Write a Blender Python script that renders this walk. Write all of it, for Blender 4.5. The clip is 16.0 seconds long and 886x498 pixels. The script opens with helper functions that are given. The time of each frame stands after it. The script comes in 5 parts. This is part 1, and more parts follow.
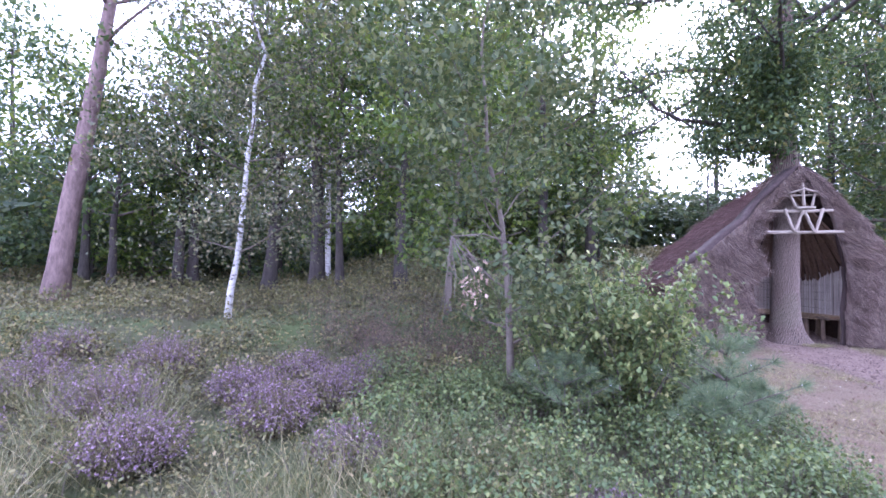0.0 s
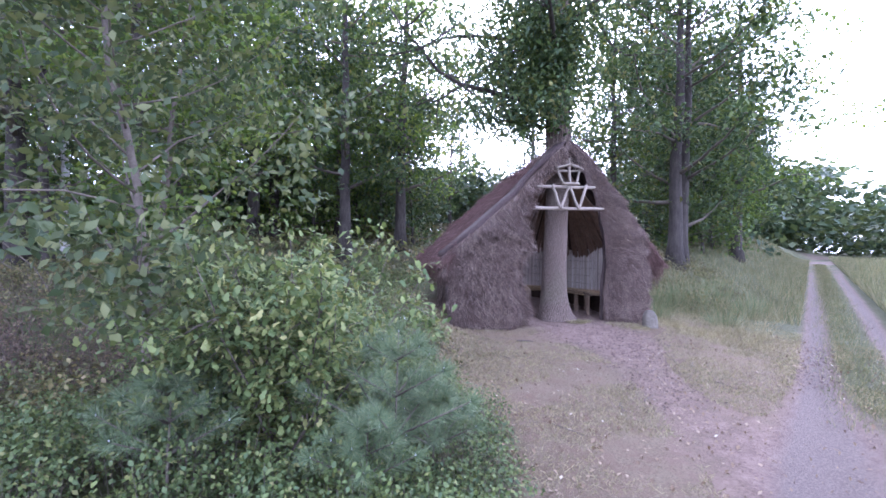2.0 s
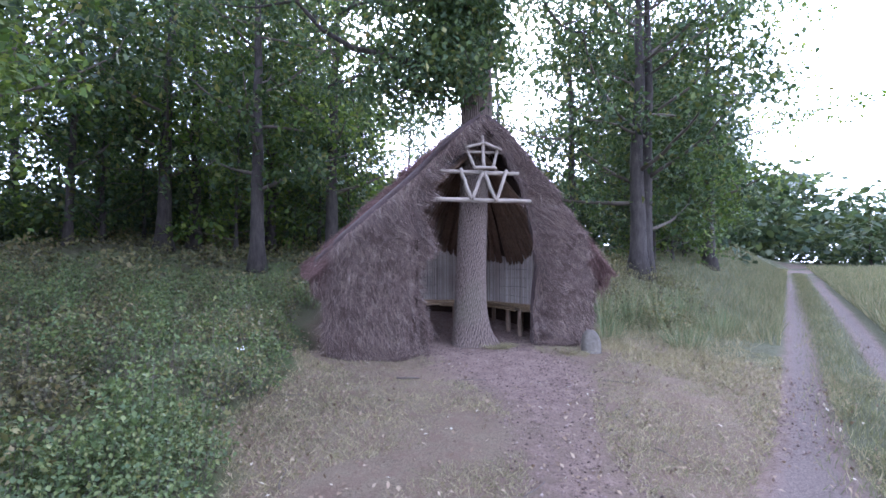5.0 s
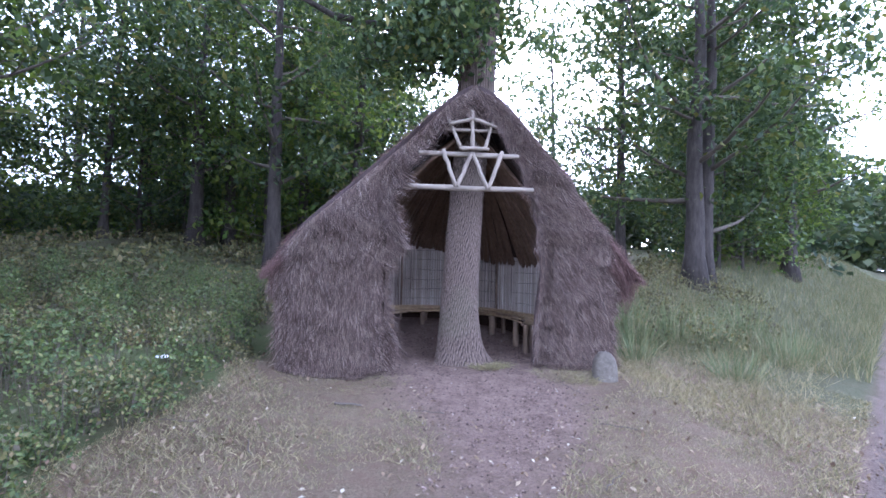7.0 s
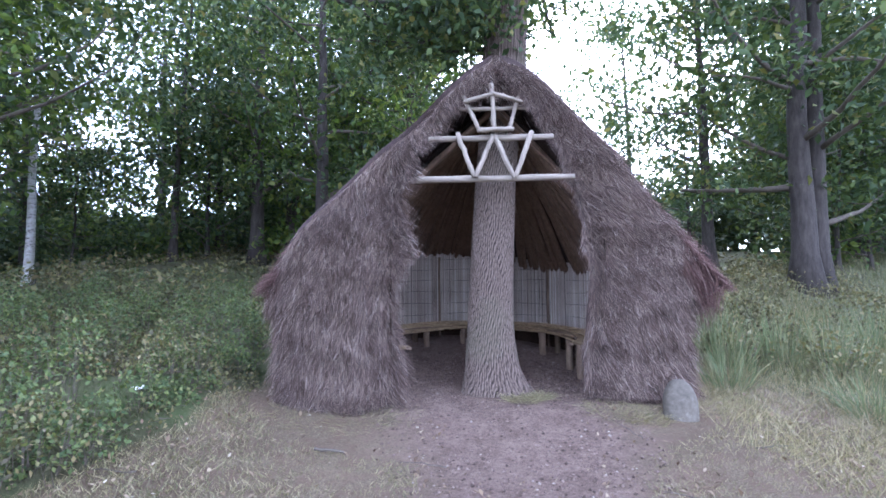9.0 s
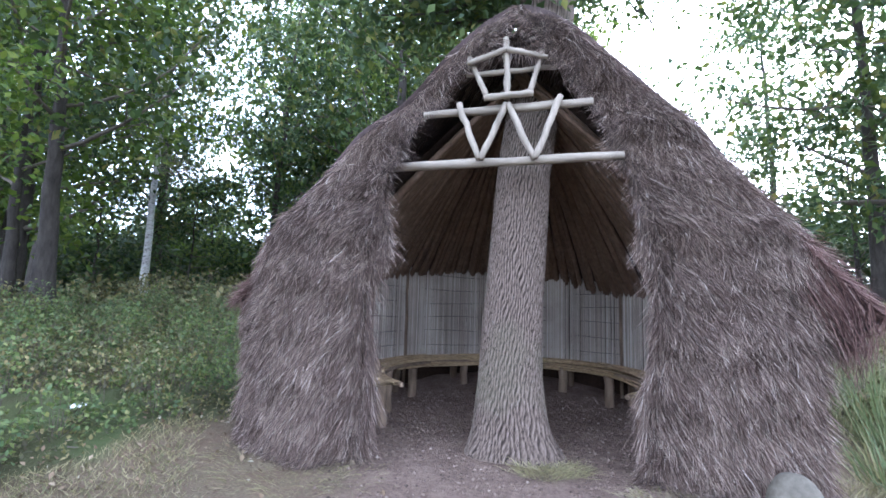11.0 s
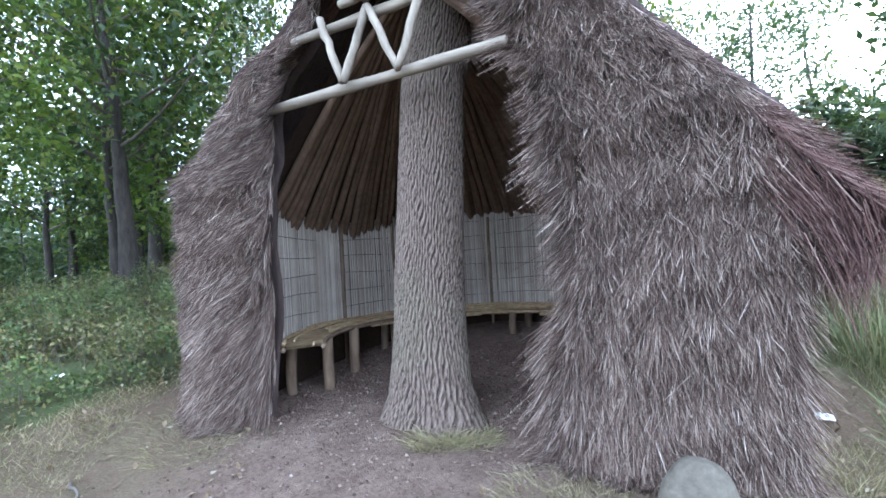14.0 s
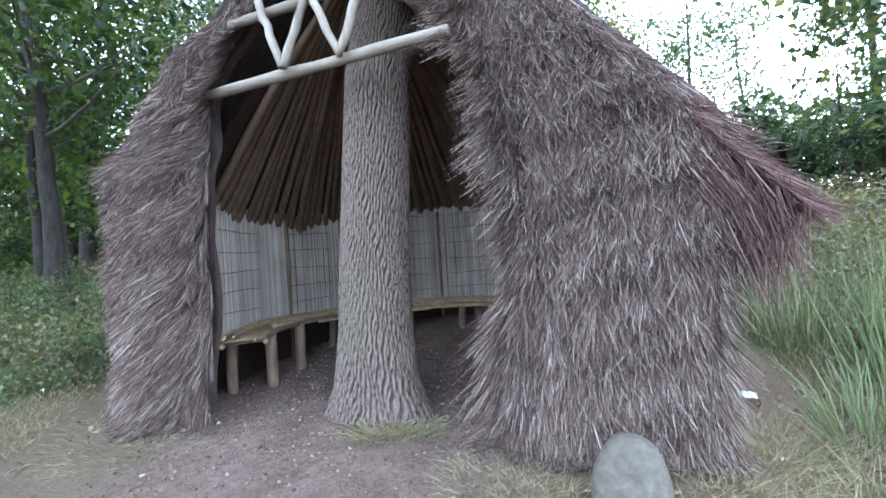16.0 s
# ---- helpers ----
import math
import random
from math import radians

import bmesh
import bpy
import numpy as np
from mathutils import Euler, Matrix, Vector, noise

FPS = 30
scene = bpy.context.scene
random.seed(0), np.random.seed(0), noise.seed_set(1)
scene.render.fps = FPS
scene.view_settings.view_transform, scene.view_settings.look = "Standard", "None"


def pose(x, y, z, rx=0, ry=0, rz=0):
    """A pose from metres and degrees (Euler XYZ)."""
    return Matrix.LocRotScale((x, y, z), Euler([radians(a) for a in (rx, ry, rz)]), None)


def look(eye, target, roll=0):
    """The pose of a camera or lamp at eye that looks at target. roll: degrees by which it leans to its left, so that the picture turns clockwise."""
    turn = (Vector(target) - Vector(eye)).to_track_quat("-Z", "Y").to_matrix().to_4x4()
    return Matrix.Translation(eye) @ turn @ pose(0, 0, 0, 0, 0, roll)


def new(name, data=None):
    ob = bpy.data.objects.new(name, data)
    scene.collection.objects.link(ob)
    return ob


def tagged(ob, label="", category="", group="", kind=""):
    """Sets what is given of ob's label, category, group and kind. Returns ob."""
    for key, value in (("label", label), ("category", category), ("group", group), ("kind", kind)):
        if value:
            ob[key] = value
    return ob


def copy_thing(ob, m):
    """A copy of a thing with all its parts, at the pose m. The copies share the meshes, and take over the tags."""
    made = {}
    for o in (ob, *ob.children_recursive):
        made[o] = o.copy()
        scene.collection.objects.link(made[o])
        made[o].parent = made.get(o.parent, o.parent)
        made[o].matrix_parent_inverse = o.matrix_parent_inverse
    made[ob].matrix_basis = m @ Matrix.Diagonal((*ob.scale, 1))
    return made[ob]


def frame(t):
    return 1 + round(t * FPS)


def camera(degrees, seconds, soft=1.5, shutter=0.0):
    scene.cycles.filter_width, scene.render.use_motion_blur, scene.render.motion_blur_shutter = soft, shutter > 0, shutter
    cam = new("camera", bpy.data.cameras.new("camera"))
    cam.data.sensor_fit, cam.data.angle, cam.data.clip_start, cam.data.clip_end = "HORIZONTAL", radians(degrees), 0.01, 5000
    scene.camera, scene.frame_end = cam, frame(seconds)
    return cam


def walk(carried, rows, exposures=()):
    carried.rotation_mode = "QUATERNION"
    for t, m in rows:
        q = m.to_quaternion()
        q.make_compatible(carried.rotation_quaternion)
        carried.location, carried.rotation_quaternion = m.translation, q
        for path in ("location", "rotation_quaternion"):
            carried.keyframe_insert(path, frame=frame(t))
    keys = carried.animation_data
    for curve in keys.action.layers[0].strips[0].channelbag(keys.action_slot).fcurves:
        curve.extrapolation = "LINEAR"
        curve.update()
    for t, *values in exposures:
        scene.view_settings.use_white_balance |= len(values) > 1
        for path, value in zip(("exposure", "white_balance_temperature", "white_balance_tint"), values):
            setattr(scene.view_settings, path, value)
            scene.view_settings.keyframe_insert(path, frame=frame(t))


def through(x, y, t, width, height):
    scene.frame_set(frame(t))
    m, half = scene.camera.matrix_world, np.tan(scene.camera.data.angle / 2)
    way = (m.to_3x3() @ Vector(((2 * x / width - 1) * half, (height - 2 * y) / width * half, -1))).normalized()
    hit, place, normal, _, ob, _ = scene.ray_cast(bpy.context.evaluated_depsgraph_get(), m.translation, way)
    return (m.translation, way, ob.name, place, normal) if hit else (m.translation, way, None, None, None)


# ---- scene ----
cam = camera(86.4, 16.0, soft=1.6)
PATH = [
    (0.0, -0.850, -0.280, 1.420, 92.20, -1.13, -4.42),
    (0.5, -0.400, -0.030, 1.460, 89.41, -6.89, -12.58),
    (1.0, 0.100, 0.240, 1.480, 89.73, -2.36, -18.42),
    (1.5, 0.634, 0.546, 1.503, 90.83, 0.40, -21.93),
    (2.0, 1.105, 0.791, 1.425, 90.00, -0.80, -22.23),
    (2.5, 1.504, 1.118, 1.332, 89.77, -1.20, -24.98),
    (3.0, 1.892, 1.363, 1.269, 89.71, 1.60, -27.41),
    (3.5, 2.280, 1.521, 1.268, 91.80, 1.40, -27.51),
    (4.0, 2.551, 1.743, 1.275, 92.15, -0.30, -26.65),
    (6.5, 4.462, 2.539, 1.297, 91.63, 0.50, -18.57),
    (7.0, 4.692, 2.767, 1.280, 92.01, -1.50, -16.41),
    (7.5, 4.909, 2.962, 1.286, 92.75, -1.20, -15.92),
    (8.0, 5.182, 3.099, 1.270, 94.36, -2.99, -12.24),
    (8.5, 5.362, 3.312, 1.260, 93.21, -1.00, -9.33),
    (11.0, 6.562, 4.706, 1.131, 97.22, -1.88, 7.38),
    (11.5, 6.919, 4.917, 1.140, 96.29, -1.49, 13.12),
    (12.0, 7.167, 5.185, 1.158, 94.90, -0.70, 16.41),
    (12.5, 7.454, 5.343, 1.174, 95.34, -1.89, 21.26),
    (13.0, 7.761, 5.466, 1.129, 93.78, -0.80, 24.87),
    (13.5, 7.940, 5.566, 1.122, 92.15, 3.20, 23.38),
    (14.0, 7.942, 5.603, 1.107, 91.29, 3.30, 22.60),
    (14.5, 7.928, 5.614, 1.096, 91.21, 3.50, 21.92),
    (15.0, 7.909, 5.617, 1.083, 91.03, 3.70, 21.45),
    (15.5, 7.927, 5.630, 1.068, 90.80, 3.70, 19.90),
    (16.0, 7.992, 5.637, 1.048, 90.89, 3.70, 17.16),
]
walk(cam, [(t, pose(*row)) for t, *row in PATH], [(0.0, 3.58, 5120, 39), (1.5, 3.48, 5100, 34), (4.0, 3.14, 5060, 26), (8.5, 3.48, 5000, 22), (11.0, 3.64, 5220, 12), (16.0, 3.77, 5080, 5)])

# ---- world and light
world = bpy.data.worlds.new("sky")
scene.world = world
world.use_nodes = True
wn, wl = world.node_tree.nodes, world.node_tree.links
sky = wn.new("ShaderNodeTexSky")
sky.sky_type, sky.sun_disc = "NISHITA", False
SUN_ELEVATION, SUN_AZIMUTH = 32, 28
sky.sun_elevation, sky.sun_rotation = radians(SUN_ELEVATION), radians(SUN_AZIMUTH)
sky.air_density, sky.dust_density, sky.ozone_density = 1.0, 2.5, 1.0
veil = wn.new("ShaderNodeHueSaturation")
veil.inputs["Saturation"].default_value = 0.35
wl.new(sky.outputs[0], veil.inputs["Color"])
cloud = wn.new("ShaderNodeMix")
cloud.data_type, cloud.blend_type = "RGBA", "MIX"
cloud.inputs[0].default_value = 0.6
cloud.inputs[7].default_value = (3.5, 3.75, 4.2, 1)
wl.new(veil.outputs[0], cloud.inputs[6])
wl.new(cloud.outputs[2], wn["Background"].inputs["Color"])
wn["Background"].inputs["Strength"].default_value = 0.15
sun = new("sun", bpy.data.lights.new("sun", "SUN"))
sun.data.energy, sun.data.angle, sun.data.color = 0.7, radians(14), (1.0, 0.95, 0.88)
sun_dir = Vector((math.sin(radians(SUN_AZIMUTH)) * math.cos(radians(SUN_ELEVATION)), math.cos(radians(SUN_AZIMUTH)) * math.cos(radians(SUN_ELEVATION)), math.sin(radians(SUN_ELEVATION))))
sun.matrix_world = look(sun_dir * 60, (0, 0, 0))

rng = np.random.default_rng(7)


# ---- terrain
def ramp(a, b, v):
    v = np.clip((np.asarray(v, float) - a) / (b - a), 0, 1)
    return v * v * (3 - 2 * v)


def track_side(x, y):
    """Metres to the far side of the track's first rut (minus: towards the open field)."""
    return (y - 0.2 - 0.57 * x) * 0.869


def ground_z(x, y):
    x, y = np.asarray(x, float), np.asarray(y, float)
    u = np.maximum(0, y - (5.8 + 3.2 * ramp(-2, 3, x) - 3 * ramp(7.5, 13, x)))
    side = track_side(x, y)
    h = 2.8 * np.tanh(0.18 * u * u / (u + 0.6) / 2.8) * ramp(0.3, 4, side) * (0.35 + 0.65 * ramp(-5, -0.5, x))
    along = 0.869 * x + 0.497 * y
    rise = 0.3 * ramp(4.7, 3.5, x) * ramp(6.6, 8.2, y)
    fall = -0.04 * (7.8 - np.clip(y, -6, 7.8))
    return h + fall + rise * ramp(12, 9, y) + 2 * np.tanh(0.022 * np.maximum(0, along - 14) / 2) * (1 - 0.7 * ramp(0.3, 6, side))


def wave(x, y, f, seed=0):
    """Cheap smooth noise in about -1 to 1."""
    r = np.random.default_rng(seed)
    out = 0
    for i in range(6):
        a, p, k = r.uniform(0, 6.28), r.uniform(0, 6.28), f * r.uniform(0.6, 1.7)
        out = out + np.sin(k * (x * np.cos(a) + y * np.sin(a)) + p)
    return out / 3.2


def dirt_mask(x, y):
    """1 on the trodden clearing in front of the shelter and in the ruts."""
    side = track_side(x, y)
    along = 0.869 * x + 0.497 * y
    ruts = np.exp(-((side + 0.1) / 0.21) ** 2) + np.exp(-((side + 1.05) / 0.17) ** 2) + 0.9 * np.exp(-((side + 0.3) / 0.65) ** 2) * ramp(9.5, 5.5, along)
    inside = ((x - 6.6) / 1.6) ** 2 + ((y - 9.3) / 1.7) ** 2
    tread = np.exp(-(((x - 6.5) / 0.9) ** 2 + ((y - 7.6) / 1.3) ** 2)) + 0.5 * np.exp(-((x - 5.6 - 0.55 * (y - 5)) / 0.6) ** 2) * ramp(8.2, 6.5, y) * ramp(2.2, 4.0, y)
    return np.clip(ruts * 0.95 + tread + ramp(1.15, 0.9, inside), 0, 1)


def west_edge(y):
    """Where the clearing ends against the shrubs of the bank."""
    return 3.15 - 0.8 * ramp(4.4, 2.3, y) + 0.85 * ramp(6.3, 7.7, y) + 0.5 * ramp(8.2, 9.4, y)


def clearing_mask(x, y):
    """1 on the short dry turf and leaf litter between the bushes, the shelter and the track."""
    west = west_edge(y) + 0.2 * wave(x, y, 1.6, 3)
    m = ramp(-0.25, 0.35, x - west) * ramp(11.5, 9.5, y + 0.9 * np.maximum(0, x - 8.3) * 1.2)
    return m * ramp(-0.3, 0.3, track_side(x, y) + 2.0)


# ---- mesh helpers
def mesh_of(name, verts, quads=None, tris=None, smooth=False):
    mesh = bpy.data.meshes.new(name)
    verts = np.ascontiguousarray(verts, dtype=np.float32).reshape(-1, 3)
    polys = [(np.asarray(f, dtype=np.int32).reshape(-1, k), k) for f, k in ((quads, 4), (tris, 3)) if f is not None and len(f)]
    loops = np.concatenate([f.ravel() for f, k in polys])
    totals = np.concatenate([np.full(len(f), k, dtype=np.int32) for f, k in polys])
    starts = np.concatenate([[0], np.cumsum(totals)[:-1]]).astype(np.int32)
    mesh.vertices.add(len(verts))
    mesh.vertices.foreach_set("co", verts.ravel())
    mesh.loops.add(len(loops))
    mesh.loops.foreach_set("vertex_index", loops)
    mesh.polygons.add(len(totals))
    mesh.polygons.foreach_set("loop_start", starts)
    mesh.polygons.foreach_set("loop_total", totals)
    if smooth:
        mesh.polygons.foreach_set("use_smooth", np.ones(len(totals), dtype=bool))
    mesh.update(calc_edges=True)
    mesh.validate()
    return mesh


class Pile:
    """Gathers vertices and faces for one mesh."""

    def __init__(self):
        self.v, self.q, self.t, self.n = [], [], [], 0

    def add(self, verts, quads=None, tris=None):
        verts = np.asarray(verts, float).reshape(-1, 3)
        if quads is not None and len(quads):
            self.q.append(np.asarray(quads).reshape(-1, 4) + self.n)
        if tris is not None and len(tris):
            self.t.append(np.asarray(tris).reshape(-1, 3) + self.n)
        self.v.append(verts)
        self.n += len(verts)

    def mesh(self, name, smooth=False):
        return mesh_of(name, np.concatenate(self.v), np.concatenate(self.q) if self.q else None, np.concatenate(self.t) if self.t else None, smooth)


def obj(name, mesh, material, parent=None, label="", category="", kind="", group=""):
    ob = new(name, mesh)
    if material is not None:
        mesh.materials.clear()
        mesh.materials.append(material)
    if parent is not None:
        ob.parent = parent
    return tagged(ob, label, category, group, kind)


def holder(name, label, category, group="", at=(0, 0, 0)):
    ob = new(name)
    ob.location = at
    ob.empty_display_size = 0.1
    return tagged(ob, label, category, group)


def tube(points, radii, sides=8, caps=True, squash=1.0):
    """Vertices, quads and tris of a tube along points."""
    p, r = np.asarray(points, float), np.asarray(radii, float)
    n = len(p)
    tangent = np.gradient(p, axis=0)
    tangent /= np.linalg.norm(tangent, axis=1)[:, None] + 1e-9
    ref = np.where(np.abs(tangent[:, 2:3]) > 0.9, np.array([[1.0, 0, 0]]), np.array([[0, 0, 1.0]]))
    a = np.cross(tangent, ref)
    a /= np.linalg.norm(a, axis=1)[:, None] + 1e-9
    for i in range(1, n):
        w = a[i - 1] - tangent[i] * (a[i - 1] @ tangent[i])
        a[i] = w / (np.linalg.norm(w) + 1e-9)
    b = np.cross(tangent, a)
    th = np.linspace(0, 2 * np.pi, sides, endpoint=False)
    ring = p[:, None, :] + r[:, None, None] * (np.cos(th)[None, :, None] * a[:, None, :] + squash * np.sin(th)[None, :, None] * b[:, None, :])
    i, j = np.meshgrid(np.arange(n - 1), np.arange(sides), indexing="ij")
    k = (j + 1) % sides
    quads = np.stack([i * sides + j, i * sides + k, (i + 1) * sides + k, (i + 1) * sides + j], -1).reshape(-1, 4)
    verts, tris = ring.reshape(-1, 3), None
    if caps:
        verts = np.concatenate([verts, p[:1], p[-1:]])
        j = np.arange(sides)
        k = (j + 1) % sides
        tris = np.concatenate([np.stack([np.full(sides, n * sides), k, j], -1), np.stack([np.full(sides, n * sides + 1), (n - 1) * sides + j, (n - 1) * sides + k], -1)])
    return verts, quads, tris


def leaf_cards(centres, size, r, up=0.35, ratio=0.55, lobed=False, aim=None):
    """Small folded leaves at centres, each an island of its own."""
    n = len(centres)
    size = np.broadcast_to(size, n)[:, None]
    d = r.normal(size=(n, 3)) if aim is None else aim + 0.5 * r.normal(size=(n, 3))
    d[:, 2] -= 0.25
    d /= np.linalg.norm(d, axis=1)[:, None]
    nrm = r.normal(size=(n, 3))
    nrm[:, 2] += up * 4
    s = np.cross(d, nrm)
    s /= np.linalg.norm(s, axis=1)[:, None] + 1e-9
    f = np.cross(s, d)
    c = np.asarray(centres)
    w = ratio * 0.5
    if lobed:
        rows = [(0, 0, 0), (0.3, w * 0.7, 0.05), (0.45, w * 0.55, 0.05), (0.7, w, 0.06), (1, 0, -0.08), (0.7, -w, 0.06), (0.45, -w * 0.55, 0.05), (0.3, -w * 0.7, 0.05)]
        pts = np.stack([c + size * (a * d + b * s + e * f) for a, b, e in rows], 1)
        tr = np.array([(0, 1, 7), (1, 2, 6), (1, 6, 7), (2, 3, 5), (2, 5, 6), (3, 4, 5)])
        k = 8
    else:
        rows = [(0, 0, 0), (0.5, w, 0.09), (1, 0, -0.04), (0.5, -w, 0.09)]
        pts = np.stack([c + size * (a * d + b * s + e * f) for a, b, e in rows], 1)
        tr = np.array([(0, 1, 2), (0, 2, 3)])
        k = 4
    tris = (np.arange(n)[:, None, None] * k + tr[None]).reshape(-1, 3)
    return pts.reshape(-1, 3), tris


def blades(roots, tips, width, r, sag=0.0):
    """Bent ribbons from roots to tips, two quads each."""
    n = len(roots)
    d = tips - roots
    side = np.cross(d, r.normal(size=(n, 3)))
    side /= np.linalg.norm(side, axis=1)[:, None] + 1e-9
    w = np.broadcast_to(width, n)[:, None] * 0.5
    mid = roots + 0.5 * d
    mid[:, 2] += sag * np.linalg.norm(d, axis=1)
    mid += side * r.normal(size=(n, 1)) * 0.06 * np.linalg.norm(d, axis=1)[:, None]
    pts = np.stack([roots - side * w, roots + side * w, mid + side * w * 0.9, mid - side * w * 0.9, tips + side * w * 0.25, tips - side * w * 0.25], 1)
    quads = (np.arange(n)[:, None, None] * 6 + np.array([(0, 1, 2, 3), (3, 2, 4, 5)])[None]).reshape(-1, 4)
    return pts.reshape(-1, 3), quads


def spikes(roots, tips, width, r):
    """Straight tapering slivers from roots to tips, one quad each."""
    n = len(roots)
    side = np.cross(tips - roots, r.normal(size=(n, 3)))
    side /= np.linalg.norm(side, axis=1)[:, None] + 1e-9
    w = np.broadcast_to(width, n)[:, None] * 0.5
    pts = np.stack([roots - side * w, roots + side * w, tips + side * w * 0.3, tips - side * w * 0.3], 1)
    return pts.reshape(-1, 3), np.arange(4 * n).reshape(-1, 4)


# ---- materials
def shader(name):
    mat = bpy.data.materials.new(name)
    mat.use_nodes = True
    nt = mat.node_tree
    return mat, nt.nodes, nt.links, nt.nodes["Principled BSDF"]


def ramp_node(nodes, links, source, stops):
    node = nodes.new("ShaderNodeValToRGB")
    el = node.color_ramp.elements
    while len(el) < len(stops):
        el.new(0.5)
    for e, (pos, col) in zip(el, stops):
        e.position, e.color = pos, (*col, 1)
    links.new(source, node.inputs[0])
    return node.outputs[0]


def noise_node(nodes, links, scale, detail=6, rough=0.6, stretch=None, coords="Object"):
    tc = nodes.new("ShaderNodeTexCoord")
    tex = nodes.new("ShaderNodeTexNoise")
    tex.inputs["Scale"].default_value, tex.inputs["Detail"].default_value, tex.inputs["Roughness"].default_value = scale, detail, rough
    if stretch:
        mp = nodes.new("ShaderNodeMapping")
        mp.inputs["Scale"].default_value = stretch
        links.new(tc.outputs[coords], mp.inputs[0])
        links.new(mp.outputs[0], tex.inputs[0])
    else:
        links.new(tc.outputs[coords], tex.inputs[0])
    return tex.outputs[0]


def mix_colour(nodes, links, fac, a, b, mode="MIX"):
    node = nodes.new("ShaderNodeMix")
    node.data_type, node.blend_type = "RGBA", mode
    for value, socket in ((fac, node.inputs[0]), (a, node.inputs[6]), (b, node.inputs[7])):
        if isinstance(value, (int, float)):
            socket.default_value = value
        elif isinstance(value, tuple):
            socket.default_value = (*value, 1)
        else:
            links.new(value, socket)
    return node.outputs[2]


def bump(nodes, links, bsdf, height, strength=0.5, distance=0.02):
    node = nodes.new("ShaderNodeBump")
    node.inputs["Strength"].default_value, node.inputs["Distance"].default_value = strength, distance
    links.new(height, node.inputs["Height"])
    links.new(node.outputs[0], bsdf.inputs["Normal"])


def leaf_material(name, stops, through=0.35, rough=0.55):
    """Thin leaves: every leaf its own shade, and some light passes through."""
    mat, nodes, links, bsdf = shader(name)
    stops = [(pos, (min(1, 1.25 * c[0]), c[1], c[2]) if c[1] > max(c[0], c[2]) else c) for pos, c in stops]
    geo = nodes.new("ShaderNodeNewGeometry")
    patch = noise_node(nodes, links, 0.9, 3)
    col = ramp_node(nodes, links, geo.outputs["Random Per Island"], stops)
    col = mix_colour(nodes, links, 0.45, col, ramp_node(nodes, links, patch, [(0.3, (0.45, 0.45, 0.38)), (0.7, (1.0, 1.0, 0.82))]), "MULTIPLY")
    links.new(col, bsdf.inputs["Base Color"])
    bsdf.inputs["Roughness"].default_value = rough
    bsdf.inputs["Specular IOR Level"].default_value = 0.35
    trans = nodes.new("ShaderNodeBsdfTranslucent")
    links.new(mix_colour(nodes, links, 0.5, col, (1.0, 0.95, 0.4), "MULTIPLY"), trans.inputs["Color"])
    mixer = nodes.new("ShaderNodeMixShader")
    mixer.inputs[0].default_value = through
    links.new(bsdf.outputs[0], mixer.inputs[1])
    links.new(trans.outputs[0], mixer.inputs[2])
    links.new(mixer.outputs[0], nodes["Material Output"].inputs["Surface"])
    return mat


def plain(name, stops, scale=8, rough=0.85, relief=0.3, stretch=None, distance=0.01, fine=6):
    mat, nodes, links, bsdf = shader(name)
    a = noise_node(nodes, links, scale, fine, 0.65, stretch)
    b = noise_node(nodes, links, scale * 0.17, 3, 0.5)
    col = ramp_node(nodes, links, a, stops)
    col = mix_colour(nodes, links, 0.5, col, ramp_node(nodes, links, b, [(0.35, (0.55, 0.55, 0.55)), (0.65, (1.0, 1.0, 1.0))]), "MULTIPLY")
    links.new(col, bsdf.inputs["Base Color"])
    bsdf.inputs["Roughness"].default_value = rough
    bsdf.inputs["Specular IOR Level"].default_value = 0.25
    bump(nodes, links, bsdf, a, relief, distance)
    return mat


def strand_material(name, stops, rough=0.8):
    mat, nodes, links, bsdf = shader(name)
    geo = nodes.new("ShaderNodeNewGeometry")
    col = ramp_node(nodes, links, geo.outputs["Random Per Island"], stops)
    patch = noise_node(nodes, links, 2.2, 4)
    col = mix_colour(nodes, links, 0.55, col, ramp_node(nodes, links, patch, [(0.32, (0.5, 0.45, 0.46)), (0.68, (1.0, 0.98, 0.96))]), "MULTIPLY")
    links.new(col, bsdf.inputs["Base Color"])
    bsdf.inputs["Roughness"].default_value = rough
    bsdf.inputs["Specular IOR Level"].default_value = 0.2
    return mat


M_OAK = leaf_material("oak_leaf", [(0.0, (0.028, 0.06, 0.028)), (0.5, (0.05, 0.10, 0.035)), (0.9, (0.09, 0.15, 0.04)), (1.0, (0.17, 0.19, 0.06))])
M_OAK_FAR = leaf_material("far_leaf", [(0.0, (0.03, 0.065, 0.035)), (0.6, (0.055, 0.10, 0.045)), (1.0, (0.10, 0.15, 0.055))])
M_BRIGHT = leaf_material("beech_leaf", [(0.0, (0.05, 0.11, 0.025)), (0.6, (0.09, 0.17, 0.03)), (1.0, (0.16, 0.24, 0.05))], 0.45)
M_BIRCH = leaf_material("birch_leaf", [(0.0, (0.05, 0.075, 0.04)), (0.6, (0.09, 0.12, 0.065)), (1.0, (0.2, 0.22, 0.13))], 0.35)
M_PINE = leaf_material("pine_needle", [(0.0, (0.05, 0.1, 0.05)), (0.6, (0.1, 0.17, 0.09)), (1.0, (0.19, 0.27, 0.15))], 0.2)
